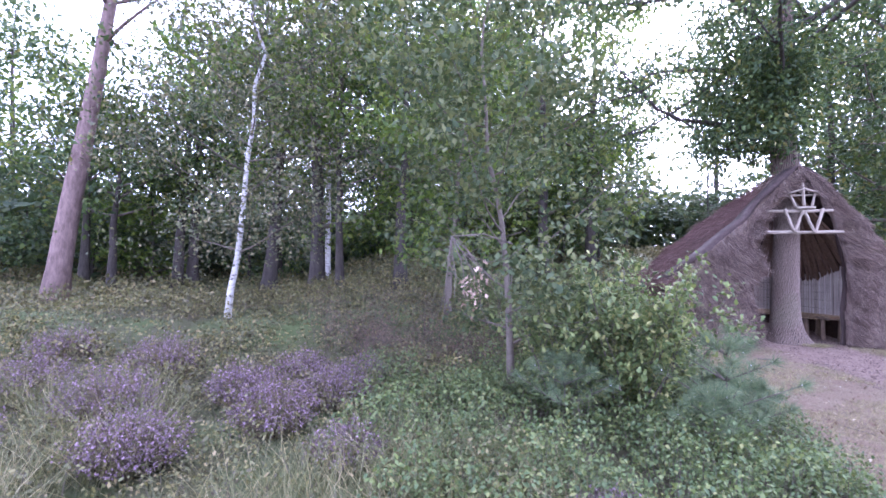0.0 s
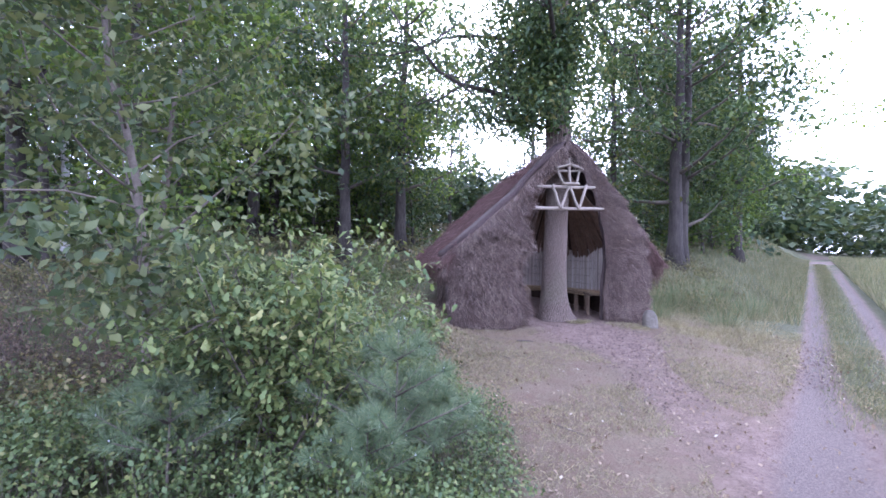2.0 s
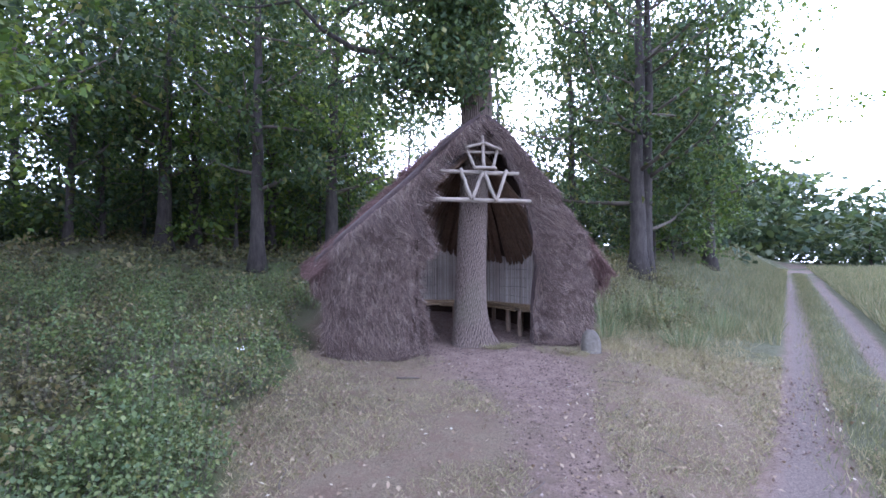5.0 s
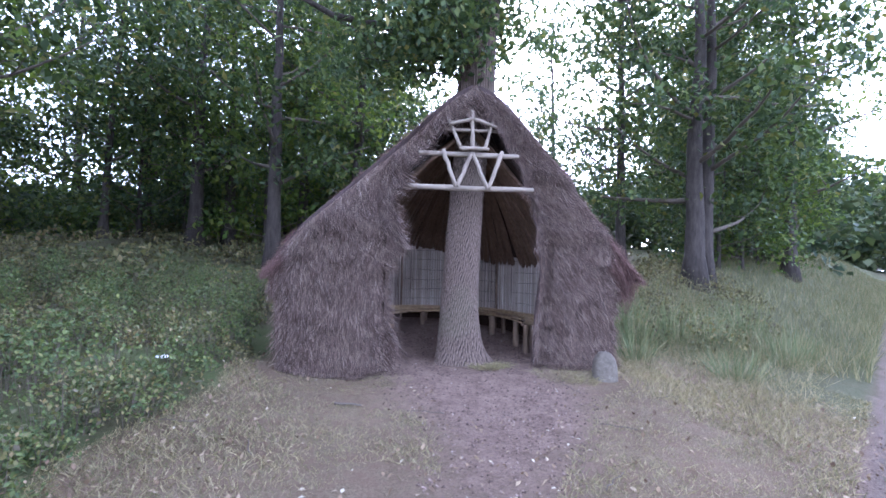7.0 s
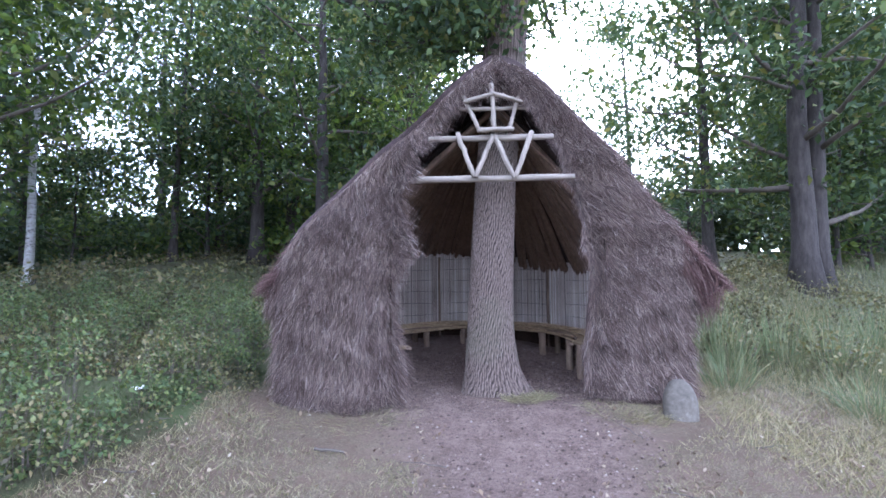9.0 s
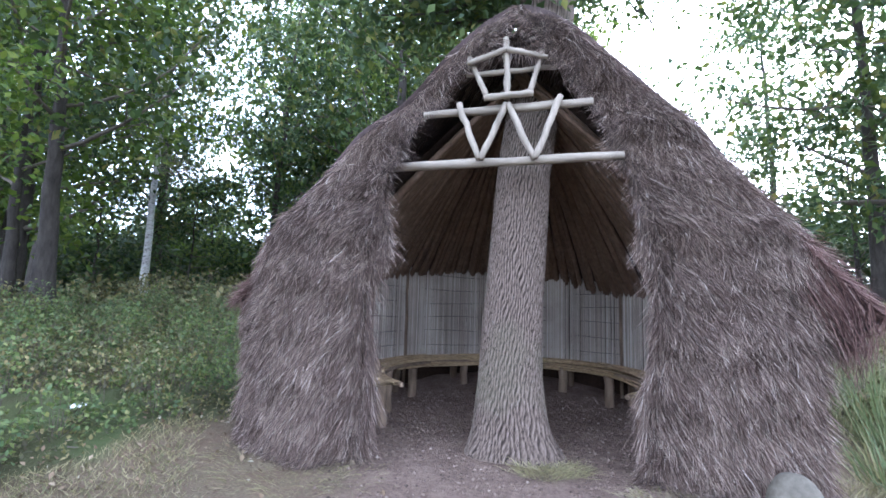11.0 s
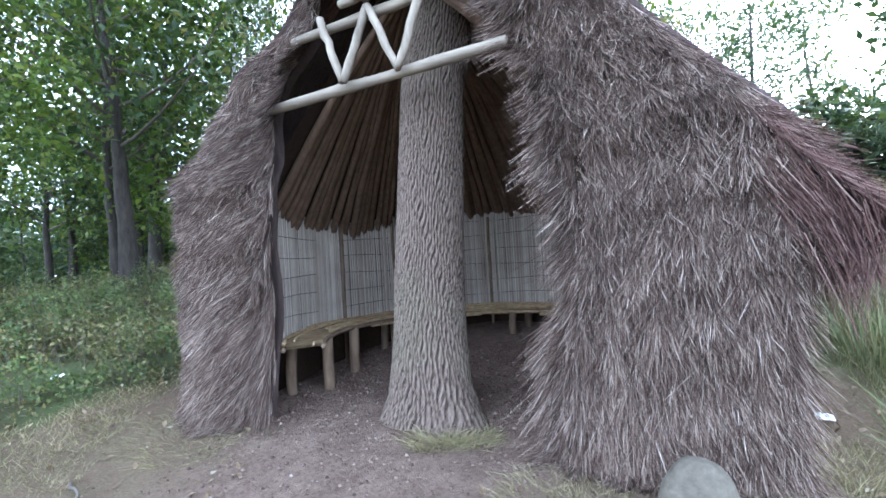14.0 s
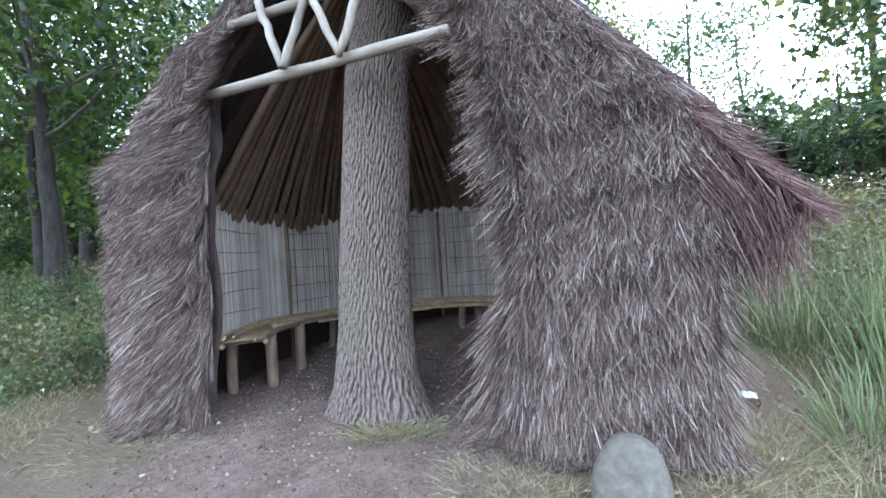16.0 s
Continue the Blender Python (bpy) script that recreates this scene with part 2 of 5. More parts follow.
M_BUSH = leaf_material("bush_leaf", [(0.0, (0.055, 0.105, 0.038)), (0.5, (0.115, 0.185, 0.062)), (0.88, (0.175, 0.245, 0.085)), (1.0, (0.26, 0.31, 0.13))], 0.35, 0.6)
M_SAPLING = leaf_material("sapling_leaf", [(0.0, (0.035, 0.068, 0.03)), (0.6, (0.068, 0.108, 0.042)), (1.0, (0.13, 0.17, 0.07))], 0.35, 0.6)
M_BILBERRY = leaf_material("bilberry_leaf", [(0.0, (0.045, 0.09, 0.035)), (0.6, (0.09, 0.15, 0.05)), (0.9, (0.125, 0.185, 0.058)), (1.0, (0.17, 0.21, 0.08))], 0.3)
M_FLOOR_SHRUB = leaf_material("heath_shrub_leaf", [(0.0, (0.075, 0.06, 0.035)), (0.35, (0.08, 0.105, 0.042)), (0.75, (0.14, 0.155, 0.06)), (1.0, (0.24, 0.19, 0.1))], 0.25)
M_HEATHER = leaf_material("heather_flower", [(0.0, (0.1, 0.07, 0.085)), (0.5, (0.19, 0.125, 0.175)), (1.0, (0.32, 0.22, 0.3))], 0.2, 0.8)
M_HEATHER_DRY = leaf_material("dry_heather", [(0.0, (0.06, 0.04, 0.035)), (0.6, (0.12, 0.085, 0.065)), (1.0, (0.2, 0.14, 0.10))], 0.15, 0.85)
M_GRASS = leaf_material("grass_blade", [(0.0, (0.075, 0.105, 0.05)), (0.6, (0.14, 0.175, 0.085)), (0.9, (0.24, 0.25, 0.14)), (1.0, (0.38, 0.35, 0.22))], 0.3)
M_GRASS_DRY = leaf_material("dry_grass", [(0.0, (0.13, 0.12, 0.06)), (0.6, (0.28, 0.24, 0.13)), (1.0, (0.42, 0.36, 0.22))], 0.25)
M_RUSH = leaf_material("rush_blade", [(0.0, (0.085, 0.145, 0.07)), (0.7, (0.16, 0.22, 0.11)), (1.0, (0.3, 0.34, 0.19))], 0.25)
M_LITTER = leaf_material("fallen_leaf", [(0.0, (0.1, 0.062, 0.04)), (0.6, (0.22, 0.15, 0.095)), (0.95, (0.34, 0.26, 0.185)), (1.0, (0.5, 0.45, 0.37))], 0.1, 0.7)
M_DEADLEAF = leaf_material("withered_leaf", [(0.0, (0.2, 0.13, 0.1)), (1.0, (0.42, 0.31, 0.25))], 0.2, 0.7)
M_THATCH = strand_material("heather_thatch", [(0.0, (0.034, 0.021, 0.016)), (0.4, (0.115, 0.076, 0.06)), (0.75, (0.26, 0.19, 0.153)), (0.95, (0.44, 0.345, 0.285)), (1.0, (0.74, 0.65, 0.57))])
M_THATCH_RED = strand_material("roof_heather", [(0.0, (0.05, 0.026, 0.023)), (0.5, (0.14, 0.08, 0.068)), (0.9, (0.24, 0.15, 0.128)), (1.0, (0.38, 0.28, 0.24))])
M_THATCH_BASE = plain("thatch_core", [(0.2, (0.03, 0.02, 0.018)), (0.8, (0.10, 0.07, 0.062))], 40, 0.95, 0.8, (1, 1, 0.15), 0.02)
M_BARK_FAR = plain("forest_bark", [(0.25, (0.025, 0.021, 0.018)), (0.7, (0.085, 0.07, 0.06))], 14, 0.95, 0.9, (1, 1, 0.25), 0.03)
M_PINE_BARK = plain("pine_bark", [(0.25, (0.07, 0.045, 0.04)), (0.7, (0.26, 0.18, 0.16))], 9, 0.95, 0.9, (1, 1, 0.35), 0.03)
M_TWIG = plain("twig_bark", [(0.2, (0.07, 0.055, 0.045)), (0.8, (0.17, 0.14, 0.11))], 30, 0.9, 0.4)
M_WOOD = plain("weathered_pole", [(0.2, (0.15, 0.12, 0.092)), (0.55, (0.3, 0.25, 0.198)), (0.85, (0.44, 0.375, 0.305))], 22, 0.85, 0.5, (0.12, 1, 1), 0.006)
M_WOOD_V = plain("weathered_strut", [(0.2, (0.15, 0.12, 0.092)), (0.55, (0.3, 0.25, 0.198)), (0.85, (0.44, 0.375, 0.305))], 22, 0.85, 0.5, (1, 1, 0.12), 0.006)
M_POLE = plain("dark_rafter", [(0.2, (0.07, 0.045, 0.03)), (0.8, (0.2, 0.125, 0.08))], 26, 0.85, 0.4, (1, 1, 0.15), 0.006)
# near black: shade between rafters and behind mats is put into this colour
M_LINING = plain("shade_dark_lining", [(0.2, (0.02, 0.013, 0.009)), (0.8, (0.06, 0.036, 0.024))], 30, 0.95, 0.5)
M_BENCH = plain("split_branch", [(0.2, (0.14, 0.09, 0.05)), (0.55, (0.38, 0.27, 0.15)), (0.85, (0.55, 0.41, 0.25))], 30, 0.8, 0.5, (0.5, 0.5, 1.5), 0.006)
M_LEG = plain("bench_post", [(0.2, (0.1, 0.068, 0.045)), (0.8, (0.27, 0.19, 0.13))], 24, 0.85, 0.5, (1, 1, 0.2), 0.006)
M_STONE = plain("grey_stone", [(0.25, (0.08, 0.066, 0.05)), (0.6, (0.135, 0.116, 0.09)), (0.8, (0.2, 0.176, 0.142))], 28, 0.85, 0.5, None, 0.006)
M_PAPER = plain("crumpled_paper", [(0.2, (0.6, 0.62, 0.64)), (0.8, (0.8, 0.8, 0.82))], 30, 0.6, 0.4)
M_WIRE = plain("binding_wire", [(0.2, (0.05, 0.045, 0.04)), (0.8, (0.12, 0.10, 0.09))], 40, 0.6, 0.1)
M_REED = strand_material("reed", [(0.0, (0.3, 0.25, 0.205)), (0.5, (0.42, 0.36, 0.3)), (0.9, (0.52, 0.455, 0.385)), (1.0, (0.62, 0.56, 0.48))], 0.65)


def birch_bark():
    mat, nodes, links, bsdf = shader("birch_bark")
    a = noise_node(nodes, links, 9, 6, 0.7, (1, 1, 2.2))
    b = noise_node(nodes, links, 2.5, 4, 0.6)
    col = ramp_node(nodes, links, a, [(0.34, (0.05, 0.045, 0.04)), (0.46, (0.36, 0.335, 0.31)), (0.7, (0.52, 0.5, 0.47))])
    col = mix_colour(nodes, links, ramp_node(nodes, links, b, [(0.5, (0, 0, 0)), (0.75, (0.7, 0.7, 0.7))]), col, (0.2, 0.17, 0.15))
    links.new(col, bsdf.inputs["Base Color"])
    bsdf.inputs["Roughness"].default_value = 0.8
    bump(nodes, links, bsdf, a, 0.4, 0.01)
    return mat


def oak_bark():
    mat, nodes, links, bsdf = shader("oak_bark")
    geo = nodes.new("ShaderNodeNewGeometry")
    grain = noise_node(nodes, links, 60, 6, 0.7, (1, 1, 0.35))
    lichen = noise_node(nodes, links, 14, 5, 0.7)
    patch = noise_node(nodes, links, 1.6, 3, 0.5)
    # crease shade put into the colour: furrows near black, ridges lighter, by pointiness
    furrow_shade = ramp_node(nodes, links, geo.outputs["Pointiness"], [(0.445, (0.026, 0.019, 0.015)), (0.495, (0.1, 0.073, 0.057)), (0.55, (0.215, 0.165, 0.135))])
    col = mix_colour(nodes, links, 0.6, furrow_shade, ramp_node(nodes, links, grain, [(0.3, (0.5, 0.47, 0.45)), (0.7, (1.0, 1.0, 1.0))]), "MULTIPLY")
    col = mix_colour(nodes, links, ramp_node(nodes, links, lichen, [(0.64, (0, 0, 0)), (0.74, (0.4, 0.4, 0.4))]), col, (0.36, 0.33, 0.28))
    col = mix_colour(nodes, links, ramp_node(nodes, links, patch, [(0.55, (0, 0, 0)), (0.75, (0.25, 0.25, 0.25))]), col, (0.13, 0.13, 0.08))
    links.new(col, bsdf.inputs["Base Color"])
    bsdf.inputs["Roughness"].default_value = 0.92
    bsdf.inputs["Specular IOR Level"].default_value = 0.2
    bump(nodes, links, bsdf, grain, 0.6, 0.008)
    return mat


M_BIRCHBARK = birch_bark()
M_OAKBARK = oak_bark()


def ground_material():
    mat, nodes, links, bsdf = shader("heath_ground")
    cover = nodes.new("ShaderNodeVertexColor")
    cover.layer_name = "cover"
    split = nodes.new("ShaderNodeSeparateColor")
    links.new(cover.outputs[0], split.inputs[0])
    fine = noise_node(nodes, links, 60, 8, 0.8)
    grit = noise_node(nodes, links, 34, 9, 0.85)
    mid = noise_node(nodes, links, 5, 9, 0.78)
    wide = noise_node(nodes, links, 0.8, 4, 0.6)
    dirt = ramp_node(nodes, links, mid, [(0.3, (0.125, 0.086, 0.067)), (0.5, (0.21, 0.15, 0.12)), (0.72, (0.305, 0.225, 0.184))])
    dirt = mix_colour(nodes, links, 0.85, dirt, ramp_node(nodes, links, grit, [(0.36, (0.38, 0.34, 0.31)), (0.5, (0.85, 0.83, 0.81)), (0.66, (1.15, 1.13, 1.1))]), "MULTIPLY")
    turf = ramp_node(nodes, links, fine, [(0.3, (0.085, 0.062, 0.042)), (0.5, (0.18, 0.138, 0.092)), (0.7, (0.3, 0.24, 0.165))])
    turf = mix_colour(nodes, links, ramp_node(nodes, links, mid, [(0.42, (0, 0, 0)), (0.62, (0.75, 0.75, 0.75))]), turf, (0.17, 0.112, 0.08))
    heath = ramp_node(nodes, links, fine, [(0.3, (0.035, 0.032, 0.018)), (0.55, (0.085, 0.075, 0.04)), (0.75, (0.14, 0.13, 0.06))])
    heath = mix_colour(nodes, links, ramp_node(nodes, links, wide, [(0.4, (0, 0, 0)), (0.62, (0.8, 0.8, 0.8))]), heath, (0.075, 0.10, 0.035))
    turf = mix_colour(nodes, links, 0.5, turf, ramp_node(nodes, links, wide, [(0.35, (0.6, 0.58, 0.55)), (0.65, (1.0, 1.0, 0.95))]), "MULTIPLY")
    meadow = ramp_node(nodes, links, fine, [(0.3, (0.05, 0.056, 0.028)), (0.7, (0.125, 0.12, 0.066))])

    def edge(channel, lo, hi):
        add = nodes.new("ShaderNodeMath")
        add.operation = "MULTIPLY_ADD"
        links.new(mid, add.inputs[0])
        add.inputs[1].default_value = 0.7
        links.new(split.outputs[channel], add.inputs[2])
        return ramp_node(nodes, links, add.outputs[0], [(lo, (0, 0, 0)), (hi, (1, 1, 1))])

    col = mix_colour(nodes, links, edge("Green", 0.55, 1.05), heath, turf)
    col = mix_colour(nodes, links, edge("Blue", 0.65, 0.95), col, meadow)
    col = mix_colour(nodes, links, edge("Red", 0.5, 1.25), col, dirt)
    sand = ramp_node(nodes, links, fine, [(0.3, (0.075, 0.057, 0.047)), (0.5, (0.155, 0.12, 0.1)), (0.7, (0.265, 0.212, 0.18))])
    rut = nodes.new("ShaderNodeMath")
    rut.operation = "MULTIPLY_ADD"
    links.new(mid, rut.inputs[0])
    rut.inputs[1].default_value = 0.7
    links.new(cover.outputs["Alpha"], rut.inputs[2])
    col = mix_colour(nodes, links, ramp_node(nodes, links, rut.outputs[0], [(0.6, (0, 0, 0)), (1.35, (1, 1, 1))]), col, sand)
    links.new(col, bsdf.inputs["Base Color"])
    bsdf.inputs["Roughness"].default_value = 0.95
    bsdf.inputs["Specular IOR Level"].default_value = 0.15
    height = nodes.new("ShaderNodeMath")
    height.operation = "ADD"
    links.new(fine, height.inputs[0])
    links.new(mid, height.inputs[1])
    bump(nodes, links, bsdf, height.outputs[0], 0.9, 0.03)
    return mat


# ---- ground
def build_ground():
    def axis(lo, hi, step, far):
        near = np.arange(lo, hi + 1e-6, step)
        out, d, grow = [], step, 1.25
        v = hi
        while v < far:
            d *= grow
            v += d
            out.append(v)
        left, d, v = [], step, lo
        while v > -far:
            d *= grow
            v -= d
            left.append(v)
        return np.array(left[::-1] + list(near) + out)

    xs, ys = axis(-8, 26, 0.14, 900), axis(-5.0, 19, 0.14, 900)
    x, y = np.meshgrid(xs, ys)
    z = ground_z(x, y)
    near = ramp(60, 20, np.hypot(x - 5, y - 5))
    side = track_side(x, y)
    z = z - near * 0.05 * (np.exp(-((side + 0.1) / 0.3) ** 2) + np.exp(-((side + 1.05) / 0.3) ** 2))
    z += near * (0.018 * wave(x, y, 2.1, 1) + 0.008 * wave(x, y, 7, 2) + 0.005 * wave(x, y, 21, 4))
    hut = ramp(1.35, 0.8, np.sqrt(((x - 6.6) / 2.2) ** 2 + ((y - 9.5) / 2.0) ** 2))
    z += 0.08 * hut
    n, m = len(ys), len(xs)
    i, j = np.meshgrid(np.arange(n - 1), np.arange(m - 1), indexing="ij")
    quads = np.stack([i * m + j, i * m + j + 1, (i + 1) * m + j + 1, (i + 1) * m + j], -1).reshape(-1, 4)
    mesh = mesh_of("ground", np.stack([x, y, z], -1), quads, smooth=True)
    col = np.ones((n * m, 4), dtype=np.float32)
    col[:, 0] = dirt_mask(x, y).ravel()
    col[:, 1] = clearing_mask(x, y).ravel()
    col[:, 2] = (ramp(0.2, -0.6, side) * np.ones_like(x)).ravel() * 0.9 + (ramp(8.8, 10.2, x) * ramp(5, 3, side)).ravel() * 0.6
    col[:, 3] = 0.75 * (np.exp(-((side + 0.1) / 0.2) ** 2) + np.exp(-((side + 1.05) / 0.16) ** 2) + 0.7 * np.exp(-((side + 0.3) / 0.6) ** 2) * ramp(9.5, 5.5, 0.869 * x + 0.497 * y)).ravel()
    attr = mesh.color_attributes.new("cover", "FLOAT_COLOR", "POINT")
    attr.data.foreach_set("color", np.clip(col, 0, 1).ravel())
    return obj("ground", mesh, ground_material(), None, "sandy heath ground with trodden clearing and wheel ruts", "ground", "structure")


build_ground()


def on_ground(x, y):
    z = ground_z(x, y)
    return z + 0.08 * ramp(1.35, 0.8, np.sqrt(((np.asarray(x) - 6.6) / 2.2) ** 2 + ((np.asarray(y) - 9.5) / 2.0) ** 2))


# ---- trees
def limb_path(start, direction, length, r, bend=0.25, n=6):
    pts = [np.array(start, float)]
    d = np.array(direction, float)
    d /= np.linalg.norm(d)
    for i in range(n):
        d = d + r.normal(size=3) * bend * 0.4 + np.array([0, 0, 0.05])
        d /= np.linalg.norm(d)
        pts.append(pts[-1] + d * length / n)
    return np.array(pts)


def tree_parts(height, radius, crown_from, crown_r, leaves, leaf_size, seed, lean=(0, 0), sides=10, limbs=14, bush_out=0.3, wobble=0.12, ratio=0.55, reach=1.0, flare=1.6, twigs=4):
    """Trunk pile and crown pile of one tree that stands at the origin."""
    r = np.random.default_rng(seed)
    wood, branch, crown = Pile(), Pile(), Pile()
    n = 14
    h = np.linspace(0, 1, n)
    path = np.stack([lean[0] * h ** 1.2 * height + wobble * np.cumsum(r.normal(size=n)) * 0.5 * h, lean[1] * h ** 1.2 * height + wobble * np.cumsum(r.normal(size=n)) * 0.5 * h, h * height - 0.15], -1)
    rad = radius * (1 - 0.86 * h) * (1 + (flare - 1) * np.exp(-h * height / 0.35))
    wood.add(*tube(path, rad, sides))
    tips = []
    for i in range(limbs):
        f = crown_from + (0.97 - crown_from) * ((i + r.uniform(0, 0.9)) / limbs)
        p = np.array([np.interp(f, h, path[:, k]) for k in range(3)])
        a = i * 2.4 + r.uniform(-0.5, 0.5)
        length = crown_r * (0.55 + 0.6 * np.sin(np.pi * min(1, (f - crown_from) / (1 - crown_from) * 0.85 + 0.15))) * r.uniform(0.75, 1.15) * reach
        path2 = limb_path(p, (np.cos(a), np.sin(a), r.uniform(0.0, 0.7)), length, r)
        r0 = radius * (1 - 0.86 * f) * 0.4
        branch.add(*tube(path2, np.linspace(r0, r0 * 0.2, len(path2)), 5))
        tips += [path2[k] for k in range(2, len(path2))]
        for b in range(twigs):
            k = r.integers(2, len(path2))
            path3 = limb_path(path2[k], r.normal(size=3) * np.array([1, 1, 0.5]) + np.array([np.cos(a), np.sin(a), 0]) * 0.8, length * r.uniform(0.25, 0.5), r, 0.35, 4)
            branch.add(*tube(path3, np.linspace(r0 * 0.3, r0 * 0.08, len(path3)), 4))
            tips += [path3[k] for k in range(1, len(path3))]
    tips = np.array(tips)
    c = tips[r.integers(0, len(tips), leaves // 14 + 1)] + r.normal(size=(leaves // 14 + 1, 3)) * bush_out * np.array([1, 1, 0.6])
    centres = np.repeat(c, 14, axis=0)[:leaves] + r.normal(size=(leaves, 3)) * bush_out * 0.55 * np.array([1, 1, 0.55])
    v, t = leaf_cards(centres, leaf_size * r.uniform(0.6, 1.25, leaves), r, ratio=ratio)
    crown.add(v, tris=t)
    return wood, branch, crown


def plant(name, at, parts, bark, leaf, label, category="tree", group="", turn=0.0):
    z = float(on_ground(at[0], at[1])) if len(at) == 2 else at[2]
    top = holder(name, label, category, group, (at[0], at[1], z))
    top.rotation_euler[2] = turn
    obj("trunk", parts[0].mesh("trunk", True), bark, top)
    obj("limb", parts[1].mesh("limb", True), M_TWIG if bark is not M_PINE_BARK else bark, top, kind="stuff")
    obj("crown", parts[2].mesh("crown"), leaf, top, kind="stuff")
    return top


# birch beside the heather
plant("birch_tree", (-4.0, 8.4), tree_parts(8.0, 0.062, 0.14, 2.0, 22000, 0.072, 11, (0.03, 0.02), 12, 30, 0.36, 0.5, 0.7, flare=1.15), M_BIRCHBARK, M_BIRCH, "slender white-barked birch with small grey-green leaves")
# leaning pine
plant("pine_tree", (-9.3, 11.8), tree_parts(13, 0.27, 0.5, 2.6, 9000, 0.13, 12, (0.13, 0.0), 12, 16, 0.35, 0.1, 0.25, flare=1.3), M_PINE_BARK, M_PINE, "leaning scots pine with bare reddish grey trunk")
# mid-distance forest oaks, each standing at its own place
SPOTS = [(-11.8, 16.7, 9, 0.17), (-9.8, 14.9, 8, 0.14), (-8.3, 16.8, 11, 0.2), (-3.3, 13.0, 11, 0.22), (-1.2, 19.4, 12, 0.12), (1.2, 20.0, 13, 0.24), (2.0, 21.6, 13, 0.22), (4.6, 21.0, 12, 0.2), (-5.2, 15.1, 12, 0.23), (-8.6, 16.4, 11, 0.19), (19.6, 18.2, 14, 0.26), (-1.0, 11.6, 10, 0.17), (-2.6, 12.4, 10, 0.12), (13.75, 12.0, 13, 0.24), (14.25, 12.2, 13, 0.2), (21.0, 15.2, 13, 0.24), (-6.5, 21.0, 13, 0.22), (-14.5, 13.0, 10, 0.2), (-1.5, 24.5, 14, 0.2), (6.5, 25.0, 14, 0.25), (3.9, 15.8, 12, 0.2), (6.2, 17.4, 13, 0.22), (13.9, 15.0, 12, 0.16)]
for k, (x, y, h, rad) in enumerate(SPOTS):
    low = 0.12 if k in (10, 13, 14, 15) else 0.2
    sparse = k in (0, 1, 2, 8, 9, 11, 12)
    h = h * (0.7 if sparse else 0.9)
    parts = tree_parts(h, rad, low + 0.2 * sparse, 2.9, 4000 if sparse else 6800, 0.19, 100 + k, (rng.uniform(-0.03, 0.03), rng.uniform(-0.03, 0.03)), 9, 16, 0.46, twigs=2)
    plant("oak_tree", (x, y), parts, M_BARK_FAR, M_OAK if k % 3 else M_BRIGHT, "tall forest oak with dark trunk and spreading green crown", group="forest oaks")
plant("birch_tree", (-3.7, 17.0), tree_parts(11, 0.12, 0.35, 1.8, 6000, 0.11, 61, (0.01, 0), 10, 16, 0.35), M_BIRCHBARK, M_BIRCH, "thin pale birch standing deep in the wood")
plant("birch_tree", (2.4, 26.0), tree_parts(12, 0.13, 0.35, 1.8, 6000, 0.12, 62, (-0.01, 0), 10, 16, 0.35), M_BIRCHBARK, M_BIRCH, "thin pale birch standing deep in the wood")

# far wood: a few kinds of tree, each repeated
far_kinds = []
for k in range(4):
    parts = tree_parts(13 + k, 0.2, 0.05 + 0.04 * k, 3.4, 3300, 0.33, 300 + k, (0, 0), 6, 18, 0.75, twigs=0)
    far_kinds.append(parts)
far_first = []
for k, parts in enumerate(far_kinds):
    x, y = [(-20, 24), (-12, 28), (4, 31), (20, 30)][k]
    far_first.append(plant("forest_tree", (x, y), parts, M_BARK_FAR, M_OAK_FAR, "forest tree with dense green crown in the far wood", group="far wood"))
count = 0
for row, (rad, step) in enumerate(((27, 4.4), (36, 5.4))):
    a = -1.15
    while a < 1.9:
        x = 3 + rad * math.sin(-a + 0.0) * 1.0 + rng.uniform(-1.5, 1.5)
        y = 3 + rad * math.cos(a) + rng.uniform(-1.5, 1.5)
        if track_side(x, y) > 2.5 + rad * 0.05 and y > 12 and not (math.degrees(math.atan2(x - 7, y - 5)) < -34 and rng.uniform() < 0.45):
            m = Matrix.Translation((x, y, float(ground_z(x, y)))) @ Matrix.Rotation(rng.uniform(0, 6.28), 4, "Z")
            t = copy_thing(far_first[count % 4], m)
            bearing = math.degrees(math.atan2(x - 7, y - 5))
            s = rng.uniform(0.4, 0.5) if 22 < bearing < 37 or bearing < -34 else rng.uniform(0.6, 0.75) if 8 < bearing <= 22 else rng.uniform(0.8, 1.1)
            t.scale = (s, s, s)
            count += 1
        a += step / rad
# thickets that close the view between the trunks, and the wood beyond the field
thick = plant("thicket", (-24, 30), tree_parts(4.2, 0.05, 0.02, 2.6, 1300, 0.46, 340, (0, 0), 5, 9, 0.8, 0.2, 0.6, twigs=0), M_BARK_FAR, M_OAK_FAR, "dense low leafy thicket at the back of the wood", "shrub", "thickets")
for k in range(50):
    b = radians(-62 + 122 * (k % 25) / 24)
    rad = (33 if k < 25 else 44) + rng.uniform(-2, 2)
    x, y = 4 + rad * math.sin(b), 3 + rad * math.cos(b)
    if track_side(x, y) < 3:
        continue
    copy_thing(thick, Matrix.Translation((x, y, float(ground_z(x, y)) - 0.2)) @ Matrix.Rotation(rng.uniform(0, 6.28), 4, "Z")).scale = (1.3, 1.3, rng.uniform(0.7, 1.1))
